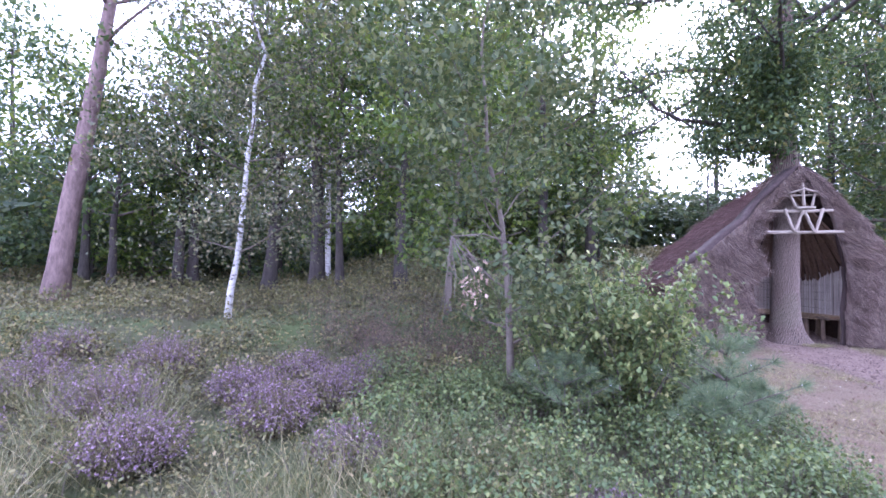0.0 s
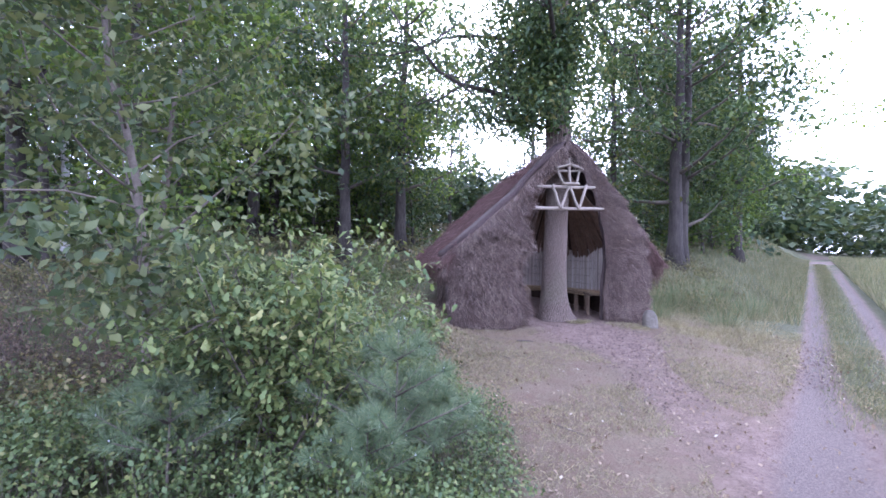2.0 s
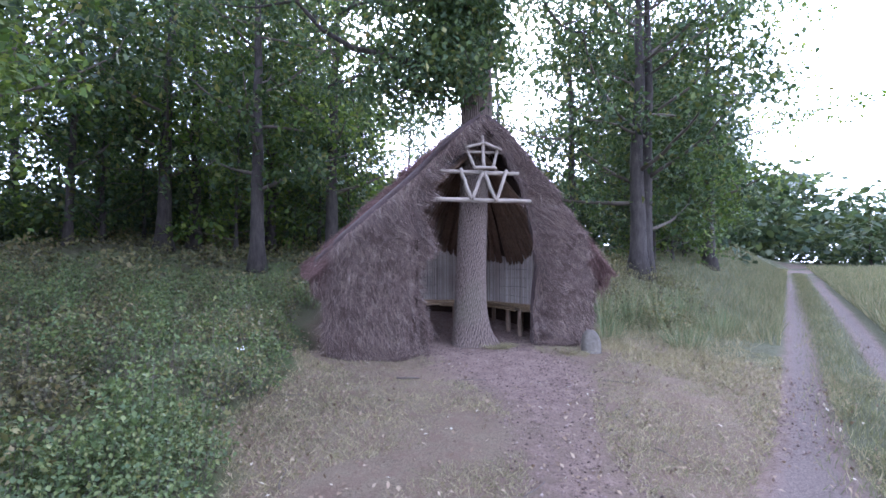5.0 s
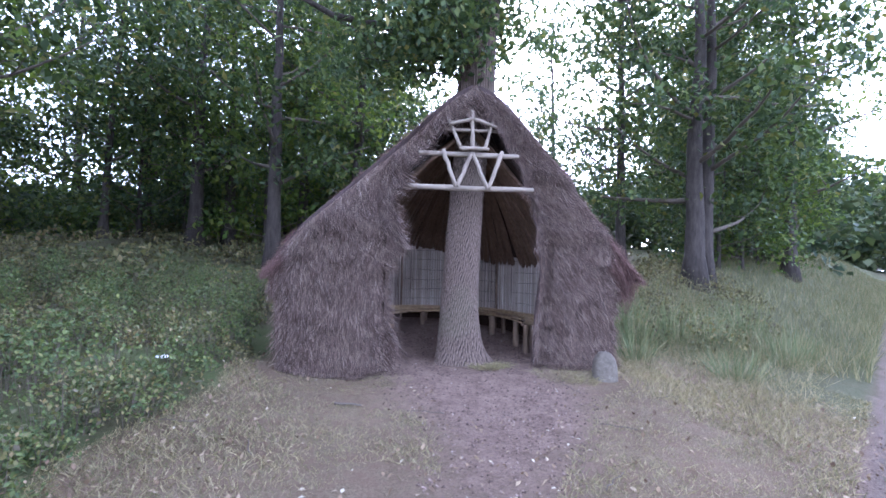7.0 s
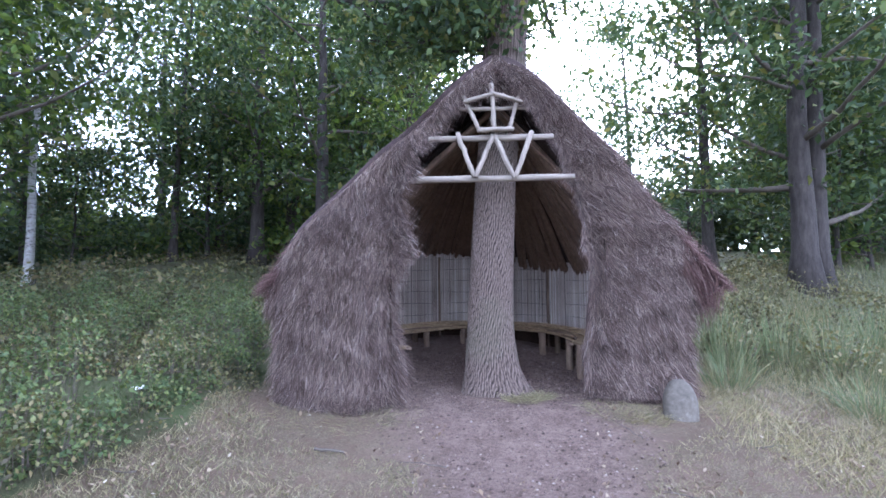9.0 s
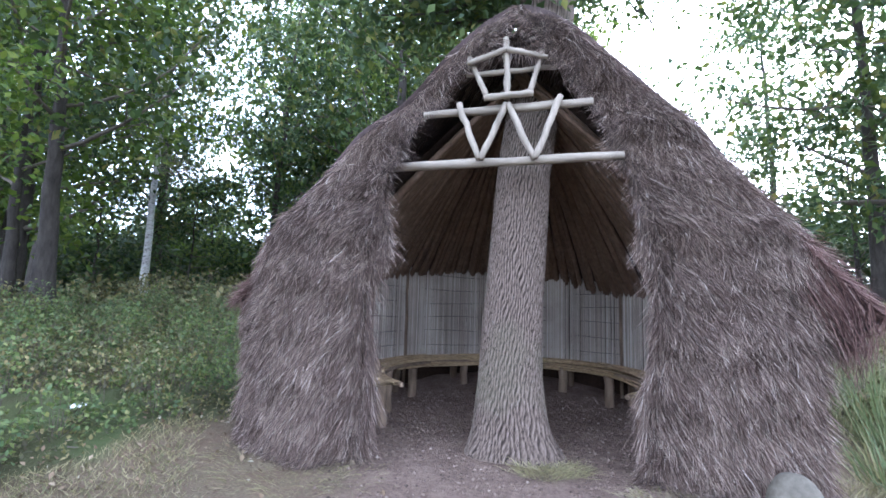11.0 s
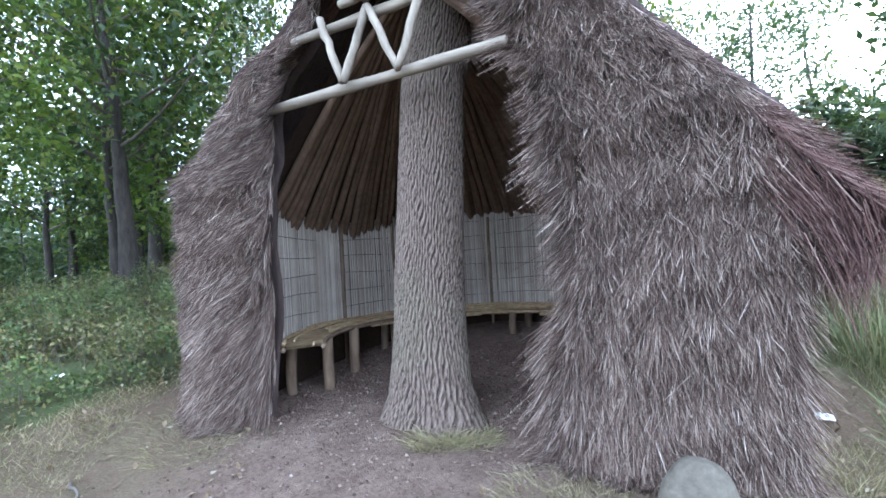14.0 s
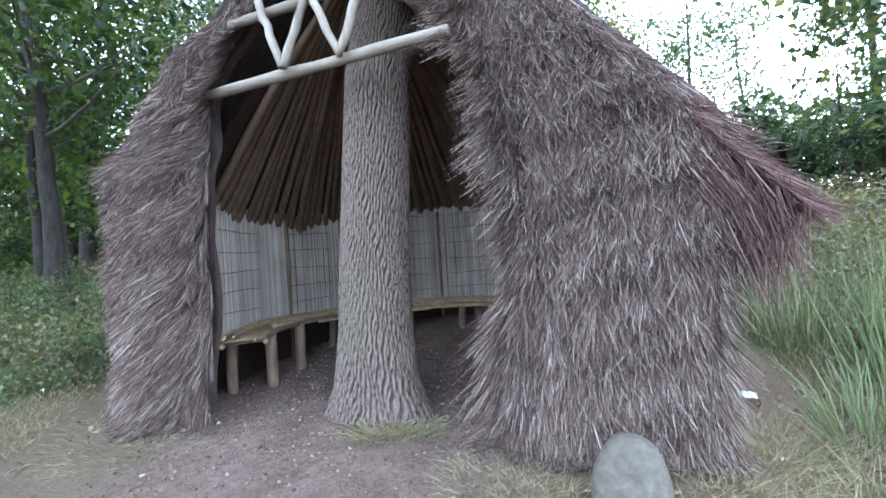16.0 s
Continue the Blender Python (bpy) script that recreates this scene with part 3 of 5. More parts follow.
for k in range(26):
    b = radians(-46 + 58 * k / 25)
    rad = 25 + rng.uniform(-2, 3)
    x, y = 4 + rad * math.sin(b), 3 + rad * math.cos(b)
    copy_thing(thick, Matrix.Translation((x, y, float(ground_z(x, y)) - 0.2)) @ Matrix.Rotation(rng.uniform(0, 6.28), 4, "Z")).scale = (0.9, 0.9, rng.uniform(0.55, 0.8))
for k in range(36):
    d = 62 + 55 * rng.uniform()
    off = -rng.uniform(1.0, 60) * (d / 90) if k % 3 else rng.uniform(0.5, 6)
    x, y = 0.868 * d - 0.497 * off, 0.2 + 0.497 * d + 0.868 * off
    m = Matrix.Translation((x, y, float(ground_z(x, y)))) @ Matrix.Rotation(rng.uniform(0, 6.28), 4, "Z")
    s = rng.uniform(1.2, 1.8)
    copy_thing(thick, m).scale = (s * 1.4, s * 1.4, s)
for k in range(22):
    d = 24 + 2.0 * k
    off = 5.0 + rng.uniform(-1.2, 1.6) + 0.02 * k
    x, y = 0.868 * d - 0.497 * off, 0.2 + 0.497 * d + 0.868 * off
    m = Matrix.Translation((x, y, float(ground_z(x, y)))) @ Matrix.Rotation(rng.uniform(0, 6.28), 4, "Z")
    t = copy_thing(far_first[k % 2], m)
    s = rng.uniform(0.6, 0.85)
    t.scale = (s, s, s)

# leafy young growth under the oaks
young = [tree_parts(5.0 + 0.6 * k, 0.06, 0.06, 1.9, 3600, 0.17, 350 + k, (0, 0), 6, 18, 0.42, 0.15, 0.6, twigs=1) for k in range(3)]
first = None
PLACES = [(-13, 19), (-10.5, 18.5), (-7, 18.8), (-4.5, 20), (-2.2, 22.5), (0.2, 23), (3.2, 23.5), (5.6, 22.5), (8, 22), (17.5, 15.6), (18.2, 14.6), (20.5, 16.0), (-15.5, 17), (-6.0, 23.5), (7.2, 19), (-12, 22), (22.0, 17.0), (21.5, 18.2), (-17, 21), (1.8, 26.5), (16.8, 14.2), (-0.6, 20.6), (3.4, 19.8), (6.4, 21.2)]
kinds = []
for k, (x, y) in enumerate(PLACES):
    if k < 3:
        kinds.append(plant("young_tree", (x, y), young[k], M_BARK_FAR, M_OAK if k != 1 else M_BRIGHT, "leafy young tree in the forest understorey", group="understorey"))
    else:
        s = rng.uniform(1.1, 1.3) if k > 20 else 1.0
        copy_thing(kinds[k % 3], Matrix.Translation((x, y, float(ground_z(x, y)))) @ Matrix.Rotation(rng.uniform(0, 6.28), 4, "Z")).scale = (s, s, s)


# ---- oak that grows through the shelter
def shelter_oak():
    r = np.random.default_rng(21)
    zs = np.concatenate([np.linspace(-0.15, 3.6, 260), np.linspace(3.7, 11, 40)])
    sides = 260
    th = np.linspace(0, 2 * np.pi, sides, endpoint=False)
    zz, tt = np.meshgrid(zs, th, indexing="ij")
    taper = np.interp(zs, [-0.15, 0.0, 0.25, 0.6, 1.2, 2.2, 3.0, 3.6, 5.5, 11], [0.42, 0.335, 0.268, 0.24, 0.225, 0.214, 0.22, 0.25, 0.24, 0.1])[:, None]
    flare = np.exp(-np.maximum(zz, 0) / 0.22)
    root = 0.14 * flare * np.maximum(0, np.cos(tt - 5.55)) ** 4 * 1.6 + 0.05 * flare * np.cos(3 * tt + 1)
    warp = 0.55 * np.sin(zz * 3.1 + 2 * np.sin(tt * 2)) + 0.5 * np.sin(zz * 9.3 + tt * 7) + 0.35 * np.sin(zz * 23 + tt * 16)
    ridge = np.abs(np.sin(31 * tt + warp * 2.3))
    cross = np.abs(np.sin(zz * 27 + 2.5 * np.sin(tt * 13 + 1.3) + 2.0 * np.sin(tt * 29) + 1.4 * np.sin(zz * 7)))
    bark = 0.02 * np.minimum(ridge * 1.7, 1) * (0.35 + 0.65 * np.minimum(cross * 2.4, 1)) - 0.015
    bark = bark + 0.004 * np.sin(zz * 71 + tt * 37) * np.sin(tt * 83 + zz * 11)
    rad = taper + root + bark
    cx = np.interp(zs, [-0.15, 0, 1, 2.26, 3.4, 4.4, 5.2, 11], [6.59, 6.59, 6.62, 6.7, 6.85, 6.95, 7.05, 7.5])
    cy = np.interp(zs, [-0.15, 1, 2.26, 3.4, 4.4, 11], [8.5, 8.52, 8.57, 8.74, 8.95, 9.6])
    v = np.stack([cx[:, None] + rad * np.cos(tt), cy[:, None] + rad * np.sin(tt), zz], -1)
    n = len(zs)
    i, j = np.meshgrid(np.arange(n - 1), np.arange(sides), indexing="ij")
    k = (j + 1) % sides
    quads = np.stack([i * sides + j, i * sides + k, (i + 1) * sides + k, (i + 1) * sides + j], -1).reshape(-1, 4)
    top = holder("oak_tree", "stout grey oak growing up through the shelter roof", "tree", at=(0, 0, 0))
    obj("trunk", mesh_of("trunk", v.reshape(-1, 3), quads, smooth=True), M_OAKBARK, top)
    wood, crown, tips = Pile(), Pile(), []
    for q in range(26):
        z = 4.1 + q * 0.26
        p = (np.interp(z, zs, cx), np.interp(z, zs, cy), z)
        a = q * 2.4 + 0.6
        if np.cos(a) > 0.25 and z < 5.4:
            continue
        path = limb_path(p, (np.cos(a), np.sin(a), r.uniform(-0.3, 0.4)), r.uniform(2.6, 5.2), r, 0.35, 8)
        wood.add(*tube(path, np.linspace(0.07, 0.015, 9), 7))
        tips += list(path[1:])
        for b in range(6):
            s = r.integers(2, 9)
            path3 = limb_path(path[s], r.normal(size=3) * np.array([1, 1, 0.5]) + 0.6 * np.array([np.cos(a), np.sin(a), 0]), r.uniform(0.6, 1.5), r, 0.4, 4)
            wood.add(*tube(path3, np.linspace(0.025, 0.006, 5), 5))
            tips += list(path3[1:])
    for q in range(18):
        z = r.uniform(3.9, 6.2)
        a = r.uniform(2.7, 4.2)
        p = (np.interp(z, zs, cx), np.interp(z, zs, cy), z)
        path = limb_path(p, (np.cos(a), np.sin(a), r.uniform(-0.2, 0.35)), r.uniform(0.9, 2.2), r, 0.4, 5)
        wood.add(*tube(path, np.linspace(0.022, 0.006, 6), 5))
        tips += list(path[1:]) * 3
    tips = np.array(tips)
    n = 50000
    c = tips[r.integers(0, len(tips), n // 12)] + r.normal(size=(n // 12, 3)) * 0.3 * np.array([1, 1, 0.6])
    centres = np.repeat(c, 12, axis=0) + r.normal(size=(n // 12 * 12, 3)) * 0.14
    vv, t = leaf_cards(centres, 0.11 * r.uniform(0.6, 1.2, len(centres)), r)
    crown.add(vv, tris=t)
    obj("limb", wood.mesh("limb", True), M_BARK_FAR, top, kind="stuff")
    obj("crown", crown.mesh("crown"), M_OAK, top, kind="stuff")


shelter_oak()


# ---- thatched shelter
OUT_L = ([0.0, 0.5, 0.92, 0.97, 1.3, 1.68, 2.08, 2.64, 3.05, 3.3, 3.46], [4.5, 4.46, 4.44, 4.32, 4.36, 4.68, 5.12, 5.72, 6.12, 6.38, 6.62])
OUT_R = ([0.0, 0.5, 1.0, 1.04, 1.23, 1.6, 2.13, 2.81, 3.19, 3.38, 3.46], [8.5, 8.53, 8.56, 8.82, 8.92, 8.62, 8.12, 7.5, 7.08, 6.85, 6.66])
IN_L = ([0.0, 0.6, 1.2, 1.6, 1.8, 2.05, 2.15, 2.6, 2.9, 3.1, 3.46], [5.53, 5.55, 5.53, 5.58, 5.62, 5.58, 5.57, 5.86, 6.08, 6.3, 6.63])
IN_R = ([0.0, 0.5, 1.2, 1.5, 1.75, 2.2, 2.6, 2.95, 3.12, 3.46], [7.5, 7.55, 7.65, 7.63, 7.56, 7.5, 7.27, 7.04, 6.86, 6.65])
APEX = np.array([6.66, 8.4, 3.45])


def face_y(x, z):
    """Front surface of the thatch."""
    d = np.abs(np.asarray(x) - 6.56)
    return 7.9 + np.where(np.asarray(x) > 6.56, 0.16, 0.5) * np.maximum(0, d - 1.05) ** 2 + 0.06 * np.asarray(z) + 0.045 * wave(np.asarray(x), np.asarray(z), 4.5, 12) - 0.05 * np.exp(-((np.asarray(z) - 1.72) / 0.16) ** 2) - 0.05 * np.exp(-((np.asarray(z) - 2.45) / 0.14) ** 2)


def jamb(x, z):
    """How far the thatch turns back where it ends at the opening."""
    gap = np.minimum(np.abs(x - np.interp(z, *IN_L)), np.abs(x - np.interp(z, *IN_R)))
    return 0.22 * np.maximum(0, 1 - gap / 0.28) ** 1.25 * ramp(3.3, 2.6, z)


def thatch_panel(parent, outer, inner, name):
    zs = np.linspace(-0.06, 3.44, 70)
    us = 1 - (1 - np.linspace(0, 1, 20)) ** 1.6
    a, b = np.interp(zs, *outer), np.interp(zs, *inner)
    x = a[:, None] + (b - a)[:, None] * us[None]
    z = np.repeat(zs[:, None], len(us), 1) + 0.06
    y = face_y(x, z) + jamb(x, z)
    z = z + np.where(z < 0.1, on_ground(x, y) - 0.06, 0)
    front = np.stack([x, y + 0.03, z], -1).reshape(-1, 3)
    back = np.stack([x, np.maximum(y + 0.06, face_y(x, z) + 0.34), z], -1).reshape(-1, 3)
    n, m = len(zs), len(us)
    i, j = np.meshgrid(np.arange(n - 1), np.arange(m - 1), indexing="ij")
    q = np.stack([i * m + j, i * m + j + 1, (i + 1) * m + j + 1, (i + 1) * m + j], -1).reshape(-1, 4)
    k = np.arange(n - 1)
    e1 = np.stack([k * m, (k + 1) * m, (k + 1) * m + n * m, k * m + n * m], -1)
    e2 = np.stack([k * m + m - 1, (k + 1) * m + m - 1, (k + 1) * m + m - 1 + n * m, k * m + m - 1 + n * m], -1)
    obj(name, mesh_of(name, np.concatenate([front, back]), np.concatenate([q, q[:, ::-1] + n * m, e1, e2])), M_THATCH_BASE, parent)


def thatch_strands(parent, outer, inner, number, seed):
    r = np.random.default_rng(seed)
    z = r.uniform(0.02, 3.5, number * 4)
    a, b = np.interp(z, *outer), np.interp(z, *inner)
    b = b + np.sign(b - a) * 0.05 * (wave(z, z * 0 + seed, 7, seed) * 0.7 + 1.1 * np.exp(-((z - 1.62) / 0.12) ** 2) + np.exp(-((z - 2.32) / 0.1) ** 2))
    keep = r.uniform(0, 1, len(z)) < np.abs(b - a) / 1.4
    z, a, b = z[keep][:number], a[keep][:number], b[keep][:number]
    u = np.where(r.uniform(size=len(z)) < 0.22, 1.03 - 0.3 * r.uniform(size=len(z)) ** 1.3, r.uniform(-0.02, 1.03, len(z)))
    x = a + (b - a) * u
    course = 0.36
    phase = ((z + 0.06 * np.sin(5 * x) + 0.04 * np.sin(13 * x)) / course) % 1.0
    clump = np.maximum(0, wave(x, 0.5 * z, 40, 61) + 0.6 * wave(x, 0.6 * z, 85, 62))
    lift = 0.085 * (1 - phase) ** 1.5 + 0.012 + 0.045 * clump
    y = face_y(x, z) + jamb(x, z)
    length = r.uniform(0.06, 0.2, len(z))
    swirl = 0.1 * wave(x, z, 3.5, 5) + 0.16 * wave(x, z, 17, 8)
    tip_x = x + length * (swirl + 0.38 * r.normal(size=len(z)))
    tip_z = np.maximum(z - length, on_ground(x, y) + r.uniform(0, 0.04, len(z)))
    roots = np.stack([x, y + 0.03 - lift * 0.3, z], -1)
    tips = np.stack([tip_x, face_y(tip_x, tip_z) + jamb(tip_x, tip_z) - lift - np.abs(0.038 * r.normal(size=len(z))), tip_z], -1)
    edge = u > 0.9
    tips[edge, 0] += np.sign(b - a)[edge] * r.uniform(0, 0.07, edge.sum())
    tips[edge, 1] -= r.uniform(0, 0.05, edge.sum())
    v, q = spikes(roots, tips, r.uniform(0.0022, 0.0054, len(z)), r)
    return v, q


def eave(theta):
    """A point of the roof's lower edge; 0 and pi are the two front ends."""
    c, s = np.cos(theta), np.sin(theta)
    return np.stack([6.6 + 2.28 * c, 8.25 - 0.27 * c + 3.9 * np.maximum(s, 0) ** 0.9, 1.14 + 0.03 * np.sin(3 * theta)], -1)


def roof_point(theta, f, lift=0.0):
    e = eave(theta)
    p = e + (APEX - e) * f[..., None]
    sag = 0.16 * np.sin(np.pi * f) * (0.4 + 0.6 * np.sin(theta))
    p[..., 2] += sag + lift
    p[..., 0] += lift * 0.7 * np.cos(theta)
    p[..., 1] += lift * 0.7 * np.sin(theta)
    return p


def build_shelter():
    hut = holder("thatched_shelter", "open-fronted round shelter thatched with brown heather round an oak", "shelter")
    for outer, inner, seed, name in ((OUT_L, IN_L, 31, "front_thatch"), (OUT_R, IN_R, 32, "front_thatch")):
        thatch_panel(hut, outer, inner, name)
        pile = Pile()
        pile.add(*thatch_strands(hut, outer, inner, 140000, seed))
        obj("thatch", pile.mesh("thatch"), M_THATCH, hut, kind="stuff")
    # roof skin, outer and inner
    th = np.linspace(0.0, np.pi, 60)
    f = np.linspace(0, 1, 26)
    tt, ff = np.meshgrid(th, f, indexing="ij")
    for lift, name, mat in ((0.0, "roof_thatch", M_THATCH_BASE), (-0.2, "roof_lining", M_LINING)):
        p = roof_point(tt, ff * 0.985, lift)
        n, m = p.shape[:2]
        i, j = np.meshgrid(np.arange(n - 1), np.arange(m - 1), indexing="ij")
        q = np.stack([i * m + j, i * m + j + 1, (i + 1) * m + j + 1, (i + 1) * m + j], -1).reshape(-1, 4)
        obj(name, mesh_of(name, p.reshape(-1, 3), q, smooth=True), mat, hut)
    # rim between the skins
    a, b = roof_point(th, np.zeros_like(th)), roof_point(th, np.zeros_like(th), -0.2)
    b = b + (APEX - b) * 0.03
    n = len(th)
    k = np.arange(n - 1)
    obj("eave_rim", mesh_of("eave_rim", np.concatenate([a, b]), np.stack([k, k + 1, k + 1 + n, k + n], -1)), M_THATCH_BASE, hut)
    r = np.random.default_rng(33)
    n = 80000
    t0 = np.where(r.uniform(size=n) < 0.75, np.where(r.uniform(size=n) < 0.5, r.uniform(-0.02, 0.9, n), np.pi - r.uniform(-0.02, 0.9, n)), r.uniform(0, np.pi, n))
    f0 = 1 - np.sqrt(r.uniform(0.0, 1.0, n))
    length = r.uniform(0.05, 0.12, n)
    phase = (f0 * 9 + 0.2 * np.sin(9 * t0)) % 1
    roots = roof_point(np.clip(t0, 0, np.pi), f0 + 0.01, 0.01)
    tips = roof_point(np.clip(t0 + 0.03 * r.normal(size=n), 0, np.pi), np.maximum(f0 - length, -0.025 - 0.02 * r.uniform(size=n)), 0.02 + 0.06 * phase + 0.06 * np.maximum(0, wave(9 * t0, 16 * f0, 2.2, 63)) + 0.02 * r.normal(size=n))
    roots[:, 1] += -0.06 * (t0 < 0.02) - 0.06 * (t0 > np.pi - 0.02)
    v, q = spikes(roots, tips, r.uniform(0.0025, 0.005, n), r)
    pile = Pile()
    pile.add(v, q)
    obj("roof_cover", pile.mesh("roof_cover"), M_THATCH_RED, hut, kind="stuff")
    # thick overhanging ends of the eaves
    for sgn, t_lo, t_hi, seed in ((1, -0.02, 1.1, 34), (-1, np.pi - 1.1, np.pi + 0.02, 35)):
        r = np.random.default_rng(seed)
        n = 17000
        t0 = np.clip(r.uniform(t_lo, t_hi, n), 0, np.pi)
        f0 = r.uniform(0.0, 0.2, n)
        drop = r.uniform(-0.2, 0.03, n)
        roots = roof_point(t0, f0, drop)
        tips = roof_point(np.clip(t0 + 0.04 * r.normal(size=n), 0, np.pi), np.maximum(f0 - r.uniform(0.05, 0.12, n), -0.03 * r.uniform(size=n)), drop - 0.03)
        hang = r.uniform(0, 0.3, n) * np.maximum(0, 1 - f0 / 0.14)
        tips[:, 2] -= hang
        tips[:, 0] -= sgn * 0.25 * hang
        front = (t0 < 0.04) | (t0 > np.pi - 0.04)
        roots[:, 1] -= front * r.uniform(0, 0.12, n)
        v, q = spikes(roots, tips, r.uniform(0.0028, 0.0055, n), r)
        pile = Pile()
        pile.add(v, q)
        obj("eave_thatch", pile.mesh("eave_thatch"), M_THATCH_RED, hut, kind="stuff")
    # ragged verges where the roof meets the front
    r = np.random.default_rng(39)
    for t_edge in (0.0, np.pi):
        n = 15000
        t0 = np.abs(t_edge - np.abs(0.16 * r.normal(size=n)))
        f0 = r.uniform(0.02, 0.97, n)
        tuft_of = np.maximum(0, wave(30 * f0, 14 * t0, 1.5, 64))
        roots = roof_point(t0, f0, 0.0)
        tips = roof_point(np.clip(t0 + 0.05 * r.normal(size=n), 0, np.pi), np.maximum(f0 - r.uniform(0.02, 0.07, n), -0.02), 0.02 + 0.07 * tuft_of + 0.03 * np.abs(r.normal(size=n)))
        near = r.uniform(0, 1, n) * np.exp(-np.abs(t0 - t_edge) / 0.1)
        roots[:, 1] -= 0.1 * near
        tips[:, 1] -= 0.2 * near
        tips[:, 2] -= 0.1 * near
        v, q = spikes(roots, tips, r.uniform(0.0025, 0.005, n), r)
        pile = Pile()
        pile.add(v, q)
        obj("verge_thatch", pile.mesh("verge_thatch"), M_THATCH_RED, hut, kind="stuff")
    # ridge cap tuft
    r = np.random.default_rng(36)
    n = 5000
    a = r.uniform(0, 2 * np.pi, n)
    rad = 0.42 * np.sqrt(r.uniform(0.02, 1, n))
    roots = APEX + np.stack([rad * np.cos(a), 0.12 + 0.7 * rad * np.sin(a), 0.04 - rad * 0.75 + 0.02 * r.normal(size=n)], -1)
    tips = roots + np.stack([0.22 * np.cos(a), 0.16 * np.sin(a) - 0.03, -0.2 + 0.05 * r.normal(size=n)], -1)
    v, q = blades(roots, tips, r.uniform(0.005, 0.009, n), r, 0.1)
    pile = Pile()
    pile.add(v, q)
    obj("ridge_thatch", pile.mesh("ridge_thatch"), M_THATCH, hut, kind="stuff")
    # outer wall below the eaves
    zs = np.linspace(-0.05, 1.3, 6)
    th2 = np.linspace(0.12, np.pi - 0.12, 50)
    tt, zz = np.meshgrid(th2, zs, indexing="ij")
    wall = np.stack([6.55 + 1.92 * np.cos(tt), 8.45 + 3.0 * np.sin(tt) ** 0.9, zz + on_ground(6.55 + 1.92 * np.cos(tt), 8.45 + 3.0 * np.sin(tt))], -1)
    n, m = wall.shape[:2]
    i, j = np.meshgrid(np.arange(n - 1), np.arange(m - 1), indexing="ij")
    q = np.stack([i * m + j, i * m + j + 1, (i + 1) * m + j + 1, (i + 1) * m + j], -1).reshape(-1, 4)
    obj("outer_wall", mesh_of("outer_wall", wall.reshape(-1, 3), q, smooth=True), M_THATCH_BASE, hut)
    r = np.random.default_rng(37)
    n = 9000
    t0, z0 = r.uniform(0.08, np.pi - 0.08, n), r.uniform(0.1, 1.25, n)
    roots = np.stack([6.55 + 1.95 * np.cos(t0), 8.45 + 3.03 * np.sin(t0) ** 0.9, z0], -1)
    roots[:, 2] += on_ground(roots[:, 0], roots[:, 1])
    tips = roots + np.stack([0.05 * np.cos(t0) + 0.04 * r.normal(size=n), 0.05 * np.sin(t0) + 0.04 * r.normal(size=n), -np.minimum(z0, r.uniform(0.15, 0.35, n))], -1)
    v, q = spikes(roots, tips, r.uniform(0.005, 0.009, n), r)
    pile = Pile()
    pile.add(v, q)
    obj("wall_thatch", pile.mesh("wall_thatch"), M_THATCH, hut, kind="stuff")
    # rafters inside
    r = np.random.default_rng(38)
    for k in range(104):
        t0 = 0.06 + (np.pi - 0.12) * k / 103 + r.normal() * 0.008
        f = np.linspace(0.06, 0.93, 7)
        p = roof_point(np.full(7, t0), f, -0.25 + 0.01 * r.normal())
        p += r.normal(size=(7, 3)) * 0.008
        v, q, t = tube(p, np.linspace(0.04, 0.02, 7) * r.uniform(0.75, 1.15), 7)
        obj("rafter", mesh_of("rafter", v, q, t, True), M_POLE, hut)
    return hut


hut = build_shelter()


# gable lattice of peeled poles
def pole(a, b, radius, name, mat, seed, sides=10, flat=0.85):
    r = np.random.default_rng(seed)
    a, b = np.array(a, float), np.array(b, float)
    n = 9
    s = np.linspace(0, 1, n)[:, None]
    p = a + (b - a) * s + r.normal(size=(n, 3)) * radius * 0.1
    rad = radius * (1 + 0.06 * r.normal(size=n)) * np.linspace(1.05, 0.92, n)
    rad[0] *= 0.9
    rad[-1] *= 0.9
    v, q, t = tube(p, rad, sides, True, flat)
    obj(name, mesh_of(name, v, q, t, False), mat, hut, "peeled weathered grey pole")


pole((5.68, 8.12, 2.185), (7.38, 8.02, 2.235), 0.038, "beam", M_WOOD, 1)
pole((5.93, 8.1, 2.59), (7.17, 8.02, 2.63), 0.036, "beam", M_WOOD, 2)
pole((6.2, 8.02, 2.64), (6.36, 7.99, 2.2), 0.029, "strut", M_WOOD_V, 3)
pole((6.55, 8.0, 2.62), (6.37, 7.985, 2.2), 0.029, "strut", M_WOOD_V, 4)
pole((6.56, 7.99, 2.62), (6.75, 7.965, 2.2), 0.029, "strut", M_WOOD_V, 5)
pole((6.93, 7.97, 2.67), (6.76, 7.96, 2.2), 0.029, "strut", M_WOOD_V, 6)
pole((6.39, 7.96, 2.655), (6.74, 7.94, 2.675), 0.029, "strut", M_WOOD, 7)
pole((6.56, 7.98, 2.65), (6.54, 8.0, 3.13), 0.029, "strut", M_WOOD_V, 8)
pole((6.41, 8.0, 2.68), (6.27, 8.03, 3.0), 0.024, "strut", M_WOOD_V, 9)
pole((6.71, 7.98, 2.68), (6.81, 8.0, 3.02), 0.024, "strut", M_WOOD_V, 10)
pole((6.26, 7.98, 2.93), (6.545, 7.95, 3.02), 0.024, "strut", M_WOOD, 11)
pole((6.545, 7.95, 3.02), (6.84, 7.96, 2.95), 0.024, "strut", M_WOOD, 12)
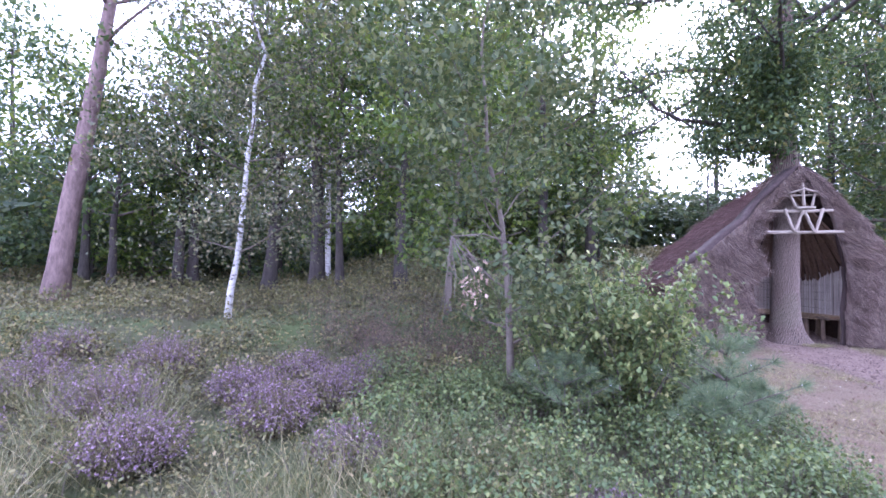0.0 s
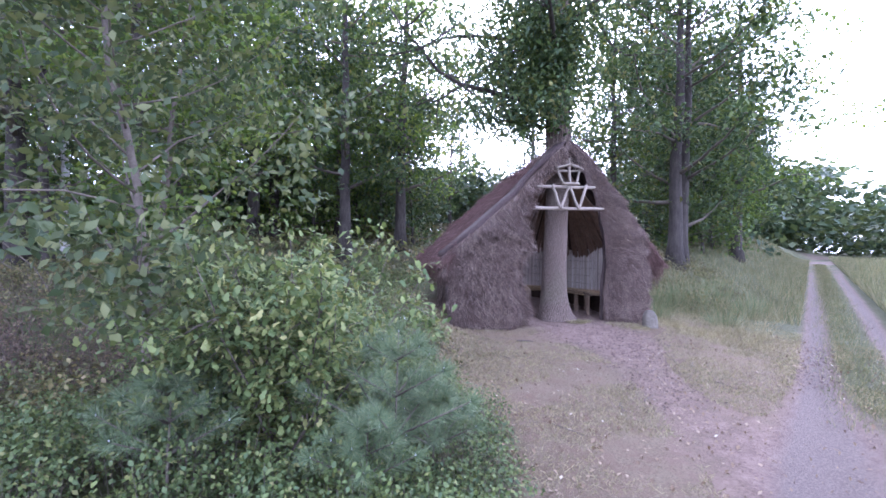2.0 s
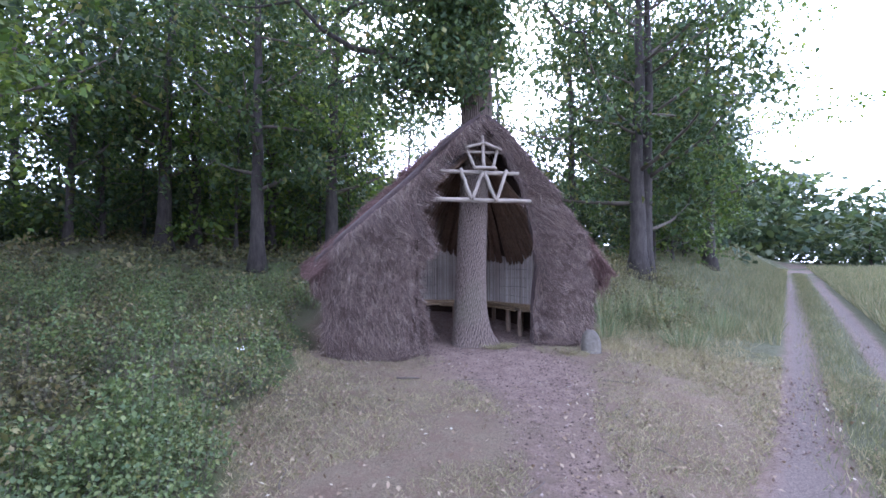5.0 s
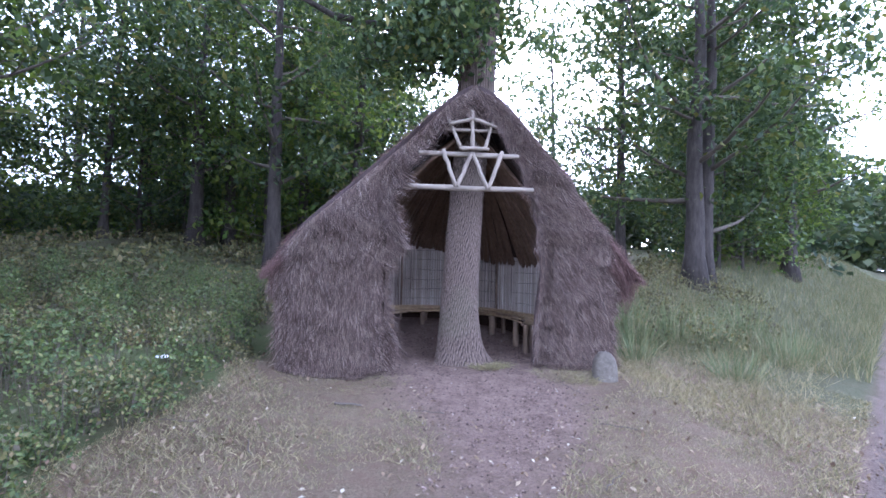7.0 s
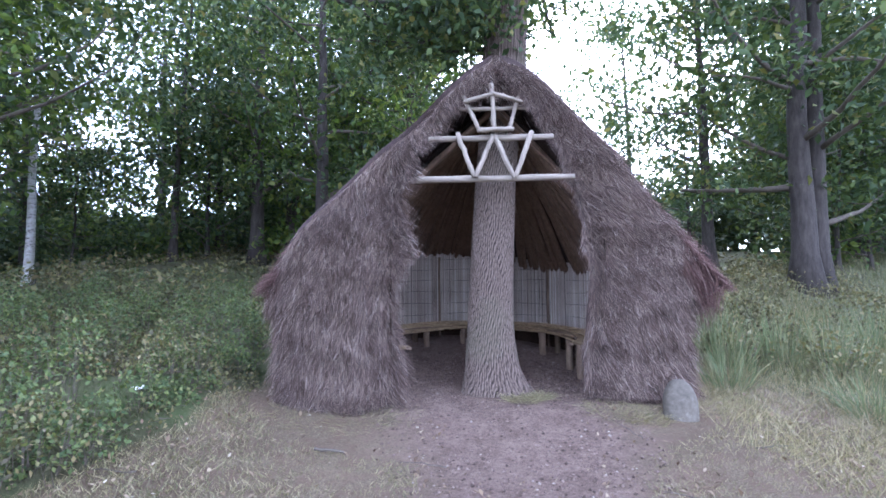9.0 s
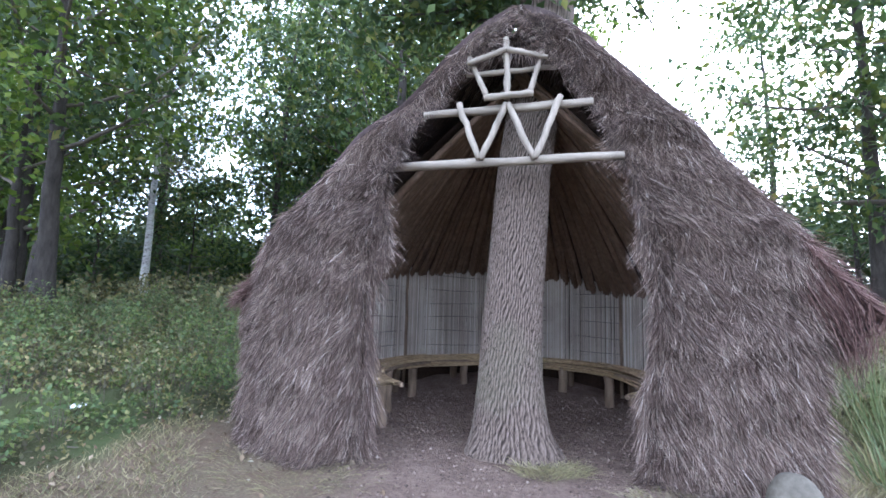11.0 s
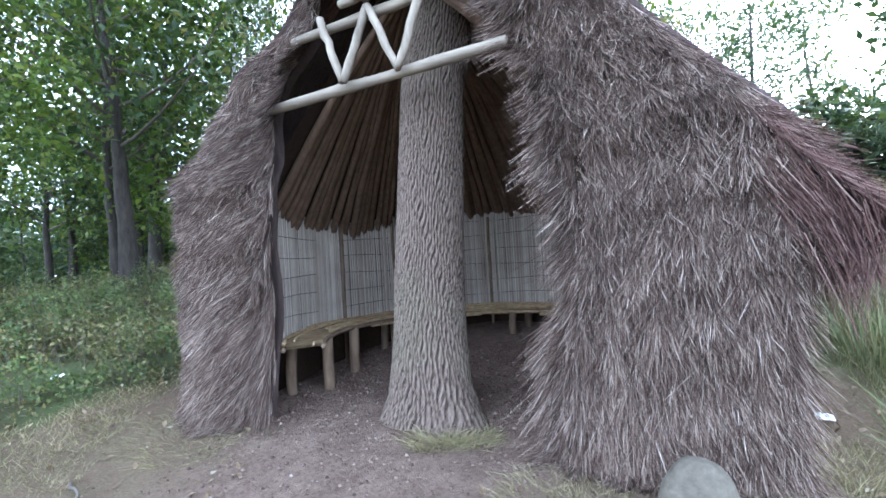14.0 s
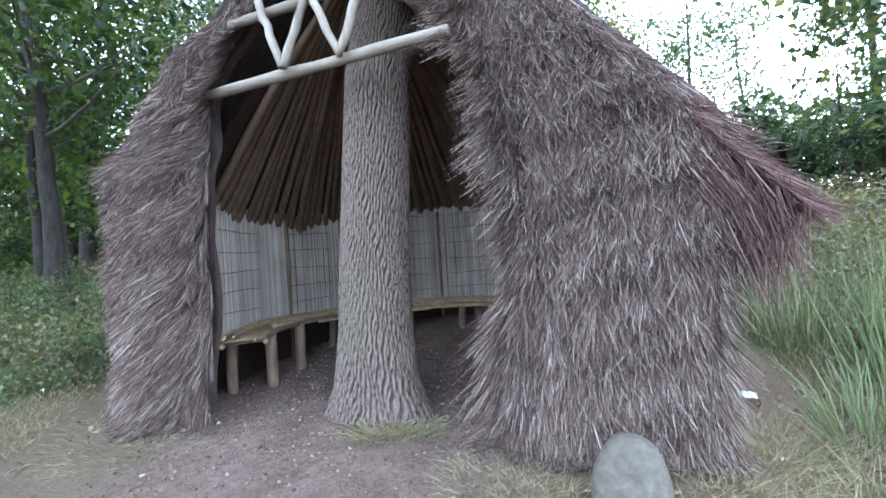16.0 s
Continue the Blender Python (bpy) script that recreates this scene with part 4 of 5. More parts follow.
pole((6.24, 8.1, 2.9), (6.92, 8.06, 2.93), 0.024, "strut", M_WOOD, 13)


# ---- bench and reed mats along the inner wall
BC = np.array([6.62, 9.3])


def ring_point(theta, rad):
    return np.stack([BC[0] + rad * 1.06 * np.cos(theta), BC[1] + rad * 1.12 * np.sin(theta)], -1)


FLOOR = 0.09


def build_bench():
    bench = holder("curved_bench", "curved bench of split branches on short round posts", "bench", at=(0, 0, 0))
    r = np.random.default_rng(41)
    for k in range(58):
        rad = 1.05 + 0.36 * (k + 0.5) / 58 + 0.014 * r.normal()
        t0 = r.uniform(-0.75, 2.6)
        t1 = min(t0 + r.uniform(0.9, 1.7), np.pi + 0.75)
        th = np.linspace(t0, t1, 12)
        xy = ring_point(th, rad + 0.012 * np.sin(3 * th + k))
        z = FLOOR + 0.465 - 0.05 * (k < 12) * r.uniform(0, 1) + 0.012 * r.normal() + 0.008 * np.sin(5 * th + k)
        v, q, t = tube(np.column_stack([xy, z]), np.full(12, r.uniform(0.009, 0.022)), 6, True, 0.8)
        obj("seat_branch", mesh_of("seat_branch", v, q, t, False), M_BENCH, bench)
    for rad, z in ((1.1, 0.435), (1.36, 0.435)):
        th = np.linspace(-0.75, np.pi + 0.75, 60)
        v, q, t = tube(np.column_stack([ring_point(th, rad), np.full(60, FLOOR + z)]), np.full(60, 0.02), 6)
        obj("seat_rail", mesh_of("seat_rail", v, q, t, True), M_LEG, bench)
    th = np.linspace(-0.75, np.pi + 0.75, 80)
    a, b = ring_point(th, 1.1), ring_point(th, 1.42)
    v = np.concatenate([np.column_stack([a, np.full(80, FLOOR + 0.46)]), np.column_stack([b, np.full(80, FLOOR + 0.46)])])
    v = np.concatenate([v, v - np.array([0, 0, 0.02])])
    k = np.arange(79)
    q = np.concatenate([np.stack([k, k + 1, k + 81, k + 80], -1), np.stack([k + 160, k + 161, k + 241, k + 240], -1), np.stack([k, k + 1, k + 161, k + 160], -1)])
    obj("seat_board", mesh_of("seat_board", v, q), M_BENCH, bench)
    for k, t0 in enumerate((-0.45, 0.05, 0.5, 1.0, 1.5, 2.05, 2.62, 3.1, 3.55)):
        for rad in (1.12, 1.36):
            xy = ring_point(np.array(t0 + 0.03 * r.normal()), rad)
            z = np.linspace(-0.06, 0.43, 5)
            p = np.column_stack([np.full(5, xy[0]) + 0.006 * r.normal(size=5), np.full(5, xy[1]) + 0.006 * r.normal(size=5), FLOOR + z])
            v, q, t = tube(p, np.full(5, 0.045) * r.uniform(0.85, 1.15), 9)
            obj("leg", mesh_of("leg", v, q, t, True), M_LEG, bench)


build_bench()


def build_mat(t_from, t_to, seed):
    r = np.random.default_rng(seed)
    mat = holder("reed_mat", "upright reed mat bound with wire on the inner wall", "reed mat", "reed mats")
    n = int((t_to - t_from) * 1.55 / 0.0085)
    pile = Pile()
    th = np.linspace(t_from, t_to, n)
    for k, t0 in enumerate(th):
        rad = 1.46 + 0.006 * r.normal() + 0.015 * np.sin(t0 * 9 + seed)
        xy = ring_point(np.array(t0), rad)
        h = 1.53 + 0.012 * r.normal() + 0.012 * np.sin(t0 * 5)
        p = np.array([[xy[0], xy[1], FLOOR + 0.42], [xy[0] + 0.003 * r.normal(), xy[1], FLOOR + 0.9], [xy[0], xy[1], FLOOR + h]])
        pile.add(*tube(p, np.full(3, r.uniform(0.0055, 0.0075)), 5, False))
    obj("reeds", pile.mesh("reeds", True), M_REED, mat, kind="stuff")
    for z in np.arange(0.6, 1.5, 0.17):
        t = np.linspace(t_from, t_to, 60)
        xy = ring_point(t, 1.45)
        v, q, tr = tube(np.column_stack([xy, FLOOR + z + 0.01 * np.sin(t * 6 + z * 9)]), np.full(60, 0.0032), 4)
        obj("binding", mesh_of("binding", v, q, tr), M_WIRE, mat)


for k, (a, b) in enumerate(((-0.8, 0.62), (0.63, 1.75), (1.76, 2.9), (2.91, np.pi + 0.8))):
    build_mat(a, b, 50 + k)


def post(theta, seed):
    r = np.random.default_rng(seed)
    xy = ring_point(np.array(theta), 1.425)
    p = np.array([[xy[0], xy[1], FLOOR + z] for z in np.linspace(-0.05, 1.48, 7)]) + r.normal(size=(7, 3)) * 0.004
    v, q, t = tube(p, np.full(7, 0.018), 8)
    obj("mat_post", mesh_of("mat_post", v, q, t, True), M_LEG, None, "thin upright pole that holds the reed mats", "pole", group="mat posts")


for k, t0 in enumerate((0.62, 1.76, 2.5, 2.92)):
    post(t0, 70 + k)

# backing added behind the mats, its near-black colour standing in for shade
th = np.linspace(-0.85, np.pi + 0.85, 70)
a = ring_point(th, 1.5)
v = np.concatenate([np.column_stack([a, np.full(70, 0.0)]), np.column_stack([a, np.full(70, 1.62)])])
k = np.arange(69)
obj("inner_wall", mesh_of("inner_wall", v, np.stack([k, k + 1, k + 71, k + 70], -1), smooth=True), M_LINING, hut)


# ---- stone beside the entrance
def build_stone():
    bm = bmesh.new()
    bmesh.ops.create_uvsphere(bm, u_segments=36, v_segments=24, radius=1)
    for v in bm.verts:
        x, y, z = v.co
        k = (abs(x) ** 2.6 + abs(y) ** 2.6 + abs(z) ** 2.6) ** (1 / 2.6)
        v.co = Vector((x / k * 0.145, y / k * 0.1, z / k * 0.31))
        v.co += noise.noise_vector(v.co * 9) * 0.009
    mesh = bpy.data.meshes.new("stone")
    bm.to_mesh(mesh)
    bm.free()
    for p in mesh.polygons:
        p.use_smooth = True
    s = obj("marker_stone", mesh, M_STONE, None, "low grey round-topped stone beside the thatch", "stone")
    s.matrix_world = pose(8.08, 7.52, 0.02, -8, 2, -12)


build_stone()


# ---- undergrowth
def shrub_patch(name, centres, radius, height, leaves, size, mat, label, category, seed, ratio=0.6, up=0.3, stems=True, group="", lobed=False):
    """Low leafy shrubs at centres: wiry stems with leaves near their ends."""
    r = np.random.default_rng(seed)
    c = np.asarray(centres, float)
    k = r.integers(0, len(c), leaves)
    a, d = r.uniform(0, 2 * np.pi, leaves), np.sqrt(r.uniform(0, 1, leaves))
    x, y = c[k, 0] + radius * d * np.cos(a), c[k, 1] + radius * d * np.sin(a)
    hh = height * (0.72 + 0.62 * np.sin(k * 12.9)) * np.sqrt(np.maximum(0.05, 1 - 0.8 * d ** 2))
    z = on_ground(x, y) + hh * r.uniform(0.1, 1, leaves) ** 0.45
    v, t = leaf_cards(np.stack([x, y, z], -1), size * r.uniform(0.6, 1.25, leaves), r, up=up, ratio=ratio, lobed=lobed)
    pile = Pile()
    pile.add(v, tris=t)
    ob = obj(name, pile.mesh(name), mat, None, label, category, "stuff", group)
    if stems:
        n = min(leaves // 12, 6000)
        j = r.integers(0, leaves, n)
        tips = np.stack([x[j], y[j], z[j]], -1)
        roots = np.stack([c[k[j], 0] + 0.6 * (x[j] - c[k[j], 0]), c[k[j], 1] + 0.6 * (y[j] - c[k[j], 1]), np.zeros(n)], -1)
        roots[:, 2] = on_ground(roots[:, 0], roots[:, 1])
        v, q = spikes(roots, tips, 0.006, r)
        pile = Pile()
        pile.add(v, q)
        obj("stems", pile.mesh("stems"), M_TWIG, ob, kind="stuff")
    return ob


def scatter(n, x0, x1, y0, y1, seed, test):
    r = np.random.default_rng(seed)
    x, y = r.uniform(x0, x1, n), r.uniform(y0, y1, n)
    keep = test(x, y)
    return np.stack([x[keep], y[keep]], -1)


def off_clearing(x, y):
    return (clearing_mask(x, y) < 0.25) & (track_side(x, y) > 0.6)


def clear_of_shelter(x, y):
    return np.hypot((x - 6.6) / 2.6, (y - 9.4) / 2.7) > 1


# bilberry carpet near the path
c = scatter(460, -1.8, 3.4, 1.8, 6.0, 81, lambda x, y: off_clearing(x, y) & (x > -1.5 + 0.2 * (5 - y)) & (x < 2.2))
shrub_patch("bilberry_shrubs", c, 0.26, 0.42, 58000, 0.038, M_BILBERRY, "low bright green bilberry shrubs carpeting the bank", "shrub", 82, 0.65, 0.6)
c = scatter(330, 1.9, 3.4, 2.2, 6.6, 181, off_clearing)
shrub_patch("bilberry_shrubs", c, 0.2, 0.27, 20000, 0.034, M_BILBERRY, "knee-low bright bilberry shrubs along the clearing", "shrub", 182, 0.65, 0.6)
# mixed heath further back on the bank
c = scatter(520, -9, 2.4, 5.2, 13.5, 83, lambda x, y: off_clearing(x, y))
shrub_patch("heath_shrubs", c, 0.42, 0.42, 40000, 0.06, M_FLOOR_SHRUB, "brown and green low heath shrubs under the trees", "shrub", 84)
c = scatter(700, -20, 16, 12, 27, 85, lambda x, y: clear_of_shelter(x, y) & (track_side(x, y) > 3.5))
shrub_patch("heath_shrubs", c, 0.75, 0.45, 36000, 0.13, M_FLOOR_SHRUB, "brown and green low heath shrubs of the forest floor", "shrub", 86, stems=False)
# green bank beside the shelter
c = scatter(460, 0.2, 4.8, 5.4, 13.5, 87, lambda x, y: off_clearing(x, y) & clear_of_shelter(x, y))
shrub_patch("bilberry_shrubs", c[::2], 0.23, 0.6, 46000, 0.042, M_BILBERRY, "green bilberry bank beside the shelter", "shrub", 88, 0.65, 0.5)
shrub_patch("heath_shrubs", c[1::2], 0.26, 0.42, 26000, 0.042, M_FLOOR_SHRUB, "olive and brown heath shrubs beside the shelter", "shrub", 188, 0.6, 0.4)
# dry brown heather behind the sapling
c = scatter(46, -2.2, 0.9, 5.9, 7.6, 89, lambda x, y: off_clearing(x, y))
shrub_patch("dry_heather", c, 0.34, 0.6, 12000, 0.045, M_HEATHER_DRY, "withered brown heather clumps", "heather", 90, 0.3)


def heather(at, radius, height, seed):
    r = np.random.default_rng(seed)
    n = 620
    a, d = r.uniform(0, 2 * np.pi, n), np.sqrt(r.uniform(0, 1, n)) * radius
    root = np.stack([at[0] + 0.35 * d * np.cos(a), at[1] + 0.35 * d * np.sin(a), np.zeros(n)], -1)
    z0 = float(on_ground(at[0], at[1]))
    root[:, 2] = z0
    hh = height * np.sqrt(np.maximum(0.1, 1 - 0.7 * (d / radius) ** 2)) * r.uniform(0.45, 1.1, n)
    tip = np.stack([at[0] + d * np.cos(a), at[1] + d * np.sin(a), z0 + hh], -1)
    top = holder("heather", "heather clump with pale purple flower spikes", "heather", "heather clumps")
    pile = Pile()
    v, q = spikes(root, tip, 0.005, r)
    pile.add(v, q)
    obj("stem", pile.mesh("stem"), M_HEATHER_DRY, top, kind="stuff")
    pile, green = Pile(), Pile()
    m = n * 4
    k = r.integers(0, n, m)
    f = r.uniform(0.62, 1.02, m)[:, None]
    p = root[k] + (tip[k] - root[k]) * f + r.normal(size=(m, 3)) * 0.012
    v, t = leaf_cards(p, 0.022 * r.uniform(0.6, 1.3, m), r, ratio=0.7)
    pile.add(v, tris=t)
    obj("bloom", pile.mesh("bloom"), M_HEATHER, top, kind="stuff")
    m = n * 7
    k = r.integers(0, n, m)
    f = r.uniform(0.15, 0.75, m)[:, None]
    p = root[k] + (tip[k] - root[k]) * f + r.normal(size=(m, 3)) * 0.015
    v, t = leaf_cards(p, 0.03 * r.uniform(0.6, 1.3, m), r, ratio=0.3)
    green.add(v, tris=t)
    obj("leaves", green.mesh("leaves"), M_FLOOR_SHRUB, top, kind="stuff")


for k, (x, y, rad, h) in enumerate(((-3.9, 6.0, 0.5, 0.6), (-2.05, 4.2, 0.45, 0.55), (-3.6, 4.4, 0.5, 0.6), (-2.1, 5.6, 0.4, 0.5), (-1.6, 4.9, 0.42, 0.5), (-4.9, 5.2, 0.5, 0.55), (-1.35, 5.6, 0.35, 0.45), (-2.9, 3.5, 0.45, 0.5), (-4.4, 3.6, 0.5, 0.55), (-2.6, 5.0, 0.4, 0.5), (-1.3, 3.6, 0.35, 0.35), (-5.6, 6.8, 0.5, 0.5), (0.45, 2.55, 0.28, 0.3))):
    heather((x, y), rad, h, 200 + k)


# ---- grass
def grass(name, x, y, height, width, mat, label, seed, lean=0.35, category="grass"):
    r = np.random.default_rng(seed)
    n = len(x)
    root = np.stack([x, y, on_ground(x, y) - 0.01], -1)
    h = height * r.uniform(0.45, 1.15, n)
    tip = root + np.stack([lean * h * r.normal(size=n), lean * h * r.normal(size=n), h], -1)
    v, q = spikes(root, tip, width, r) if height < 0.41 else blades(root, tip, width, r, 0.04)
    pile = Pile()
    pile.add(v, q)
    return obj(name, pile.mesh(name), mat, None, label, category, "stuff")


r = np.random.default_rng(91)
c = scatter(260, -6, 0.2, 2.2, 6.4, 191, lambda x, y: off_clearing(x, y))
shrub_patch("heath_shrubs", c, 0.3, 0.34, 26000, 0.036, M_FLOOR_SHRUB, "olive heath shrubs among the heather", "shrub", 192)
p = scatter(17000, -6, 0.4, 1.6, 5.2, 92, lambda x, y: wave(x, y, 2.2, 6) > -0.05 + 0.5 * ramp(-1.3, 0.2, x))
grass("meadow_grass", p[:, 0], p[:, 1], 0.42, 0.005, M_GRASS, "long pale green grass on the bank", 93, 0.5)
p = scatter(150000, 2.0, 10.5, 1.5, 9.6, 94, lambda x, y: (clearing_mask(x, y) > 0.3) & (dirt_mask(x, y) < 0.35) & (wave(x, y, 2.7, 9) > -0.7) & clear_of_shelter(x, y))
grass("short_turf", p[:, 0], p[:, 1], 0.045, 0.005, M_GRASS_DRY, "sparse trampled dry turf of the clearing", 95, 0.8)
p = scatter(24000, 2.0, 10.5, 1.5, 9.6, 96, lambda x, y: (clearing_mask(x, y) > 0.3) & (dirt_mask(x, y) < 0.3) & (wave(x, y, 1.9, 10) > 0.35) & clear_of_shelter(x, y))
grass("short_turf", p[:, 0], p[:, 1], 0.06, 0.004, M_GRASS, "sparse trampled green turf of the clearing", 97, 0.7)
# strip between the ruts, and the open field beyond
d, o = 7 + 38 * r.uniform(0, 1, 26000) ** 0.8, -0.57 + 0.17 * r.normal(size=26000)
grass("track_grass", 0.868 * d - 0.497 * o - 0.1, 0.2 + 0.497 * d + 0.868 * o, 0.08, 0.006, M_GRASS, "short grass strip between the wheel ruts", 98)
d, o = r.uniform(2, 60, 40000), -1.45 - 16 * r.uniform(0, 1, 40000) ** 2
grass("field_grass", 0.868 * d - 0.497 * o, 0.2 + 0.497 * d + 0.868 * o, 0.4, 0.014, M_GRASS, "tall seeding field grass beside the track", 99)
d, o = r.uniform(9.0, 50, 46000), 0.13 + 5.7 * r.uniform(0, 1, 46000) ** 1.4
x, y = 0.868 * d - 0.497 * o, 0.2 + 0.497 * d + 0.868 * o
keep = (clear_of_shelter(x, y)) & (clearing_mask(x, y) < 0.6)
grass("verge_grass", x[keep], y[keep], 0.26, 0.009, M_GRASS, "rough green verge grass beside the track", 100)
p = scatter(16000, 8.6, 13, 6.5, 13, 101, lambda x, y: clear_of_shelter(x, y) & (track_side(x, y) > 0.8) & (clearing_mask(x, y) < 0.7))
grass("verge_grass", p[:, 0], p[:, 1], 0.22, 0.006, M_GRASS, "rough grass beside the shelter", 102)
c = scatter(160, 8.8, 15, 6.5, 13.5, 301, lambda x, y: clear_of_shelter(x, y) & (track_side(x, y) > 1.6) & (clearing_mask(x, y) < 0.4))
shrub_patch("heath_shrubs", c, 0.45, 0.42, 14000, 0.06, M_FLOOR_SHRUB, "olive and brown heath shrubs behind the verge", "shrub", 302)
p = scatter(12000, 8.2, 13, 5.2, 12, 303, lambda x, y: clear_of_shelter(x, y) & (track_side(x, y) > 0.5) & (dirt_mask(x, y) < 0.3))
grass("dry_verge", p[:, 0], p[:, 1], 0.16, 0.005, M_GRASS_DRY, "withered straw grass of the verge", 304, 0.6)


def tuft(at, height, radius, mat, label, seed, n=150, name="rush_tuft", width=0.008):
    r = np.random.default_rng(seed)
    a, d = r.uniform(0, 2 * np.pi, n), radius * np.sqrt(r.uniform(0, 1, n))
    x, y = at[0] + 0.8 * d * np.cos(a), at[1] + 0.8 * d * np.sin(a)
    root = np.stack([x, y, on_ground(x, y) - 0.02], -1)
    h = height * (0.3 if mat is M_GRASS_DRY else 1.0) * r.uniform(0.3, 1.05, n)
    spread = 0.35 if mat is M_GRASS_DRY else 0.75
    tip = root + np.stack([d * np.cos(a) * spread + 0.05 * r.normal(size=n), d * np.sin(a) * spread + 0.05 * r.normal(size=n), h], -1)
    v, q = blades(root, tip, width, r, 0.06)
    pile = Pile()
    pile.add(v, q)
    return obj(name, pile.mesh(name), mat, None, label, "grass tuft", "", "grass tufts")


for k, (x, y, h) in enumerate(((10.4, 9.0, 0.75), (10.9, 8.7, 0.75), (9.75, 9.1, 0.75), (9.5, 9.9, 0.6), (11.4, 7.9, 0.6), (10.1, 9.9, 0.7), (9.9, 7.4, 0.45), (12.1, 9.2, 0.7), (9.3, 8.5, 0.45))):
    tuft((x, y), h, 0.3, M_RUSH, "tall green rush tuft beside the shelter", 400 + k)
for k, (x, y, h, rad) in enumerate(((5.3, 7.72, 0.22, 0.3), (4.95, 7.8, 0.2, 0.3), (5.55, 7.75, 0.16, 0.25), (6.82, 8.08, 0.24, 0.2), (6.98, 8.16, 0.2, 0.18), (7.55, 7.65, 0.22, 0.28), (7.75, 7.55, 0.26, 0.25), (8.35, 7.75, 0.28, 0.3), (8.6, 8.0, 0.3, 0.3), (4.7, 8.15, 0.2, 0.3), (8.8, 8.3, 0.35, 0.3))):
    tuft((x, y), h, rad, M_GRASS_DRY, "withered straw-coloured grass tuft at the foot of the thatch", 420 + k, 620, "dry_grass_tuft", 0.0028)

# ---- fallen leaves and twigs
p = scatter(16000, 1.8, 10, 1.4, 10, 103, lambda x, y: (clearing_mask(x, y) > 0.02) & (dirt_mask(x, y) < 0.75))
r = np.random.default_rng(104)
w = r.uniform(size=len(p)) < 0.5 + 0.6 * ramp(1.4, 0.2, p[:, 0] - west_edge(p[:, 1]))
p = p[w]
c3 = np.column_stack([p, on_ground(p[:, 0], p[:, 1]) + 0.012])
v, t = leaf_cards(c3, 0.045 * r.uniform(0.3, 1.3, len(c3)), r, up=3.0, ratio=0.6)
pile = Pile()
pile.add(v, tris=t)
obj("leaf_litter", pile.mesh("leaf_litter"), M_LITTER, None, "scattered dry brown fallen leaves on the clearing", "fallen leaves", "stuff")


p = scatter(5200, 2.0, 14, 0.5, 9, 305, lambda x, y: (dirt_mask(x, y) > 0.5) & (track_side(x, y) > -1.3) & clear_of_shelter(x, y))
c3 = np.column_stack([p, on_ground(p[:, 0], p[:, 1]) + 0.008])
v, t = leaf_cards(c3, 0.035 * r.uniform(0.3, 1.4, len(c3)), r, up=3.0, ratio=0.5)
pile = Pile()
pile.add(v, tris=t)
obj("leaf_litter", pile.mesh("leaf_litter"), M_LITTER, None, "sparse dry leaf bits trodden into the track", "fallen leaves", "stuff")


# crumbs of soil and small stones trodden loose before and inside the shelter
p = scatter(15000, 4.2, 9.6, 4.2, 10.2, 306, lambda x, y: (dirt_mask(x, y) > 0.25) & (np.hypot(x - 6.6, y - 8.5) > 0.4))
n = len(p)
w = 0.009 * r.uniform(0.4, 1.5, n) ** 1.6
octa = np.array([(1, 0, 0), (0, 1, 0), (-1, 0, 0), (0, -1, 0), (0, 0, 0.8), (0, 0, -0.4)], float)
v = octa[None] * w[:, None, None] * r.uniform(0.6, 1.3, (n, 6, 1))
v += np.column_stack([p, on_ground(p[:, 0], p[:, 1]) + 0.003 + 0.018 * wave(p[:, 0], p[:, 1], 2.1, 1) + 0.008 * wave(p[:, 0], p[:, 1], 7, 2)])[:, None]
faces = np.array([(0, 1, 4), (1, 2, 4), (2, 3, 4), (3, 0, 4), (1, 0, 5), (2, 1, 5), (3, 2, 5), (0, 3, 5)])
M_CRUMB = strand_material("soil_crumb", [(0.0, (0.06, 0.042, 0.033)), (0.6, (0.19, 0.138, 0.11)), (0.95, (0.26, 0.195, 0.16)), (1.0, (0.36, 0.3, 0.25))], 0.95)
obj("soil_crumbs", mesh_of("soil_crumbs", v.reshape(-1, 3), None, (np.arange(n)[:, None, None] * 6 + faces[None]).reshape(-1, 3)), M_CRUMB, None, "loose crumbs of dry brown soil on the trodden floor", "soil", "stuff")


def stick(a, b, rad, seed):
    r = np.random.default_rng(seed)
    s = np.linspace(0, 1, 6)[:, None]
    p = np.array([*a, 0.0]) + (np.array([*b, 0.0]) - np.array([*a, 0.0])) * s + r.normal(size=(6, 3)) * 0.01
    p[:, 2] = on_ground(p[:, 0], p[:, 1]) + rad + 0.015
    v, q, t = tube(p, np.linspace(rad, rad * 0.6, 6), 6)
    obj("fallen_stick", mesh_of("fallen_stick", v, q, t, True), M_TWIG, None, "thin dry fallen stick on the turf", "stick", group="fallen sticks")


for k in range(14):
    x, y, a = rng.uniform(3.2, 9), rng.uniform(3.2, 7.4), rng.uniform(0, 6.28)
    stick((x, y), (x + 0.3 * math.cos(a), y + 0.3 * math.sin(a)), 0.004, 500 + k)
stick((3.0, 8.9), (3.5, 8.6), 0.015, 520)
stick((5.0, 7.2), (5.25, 7.1), 0.012, 521)


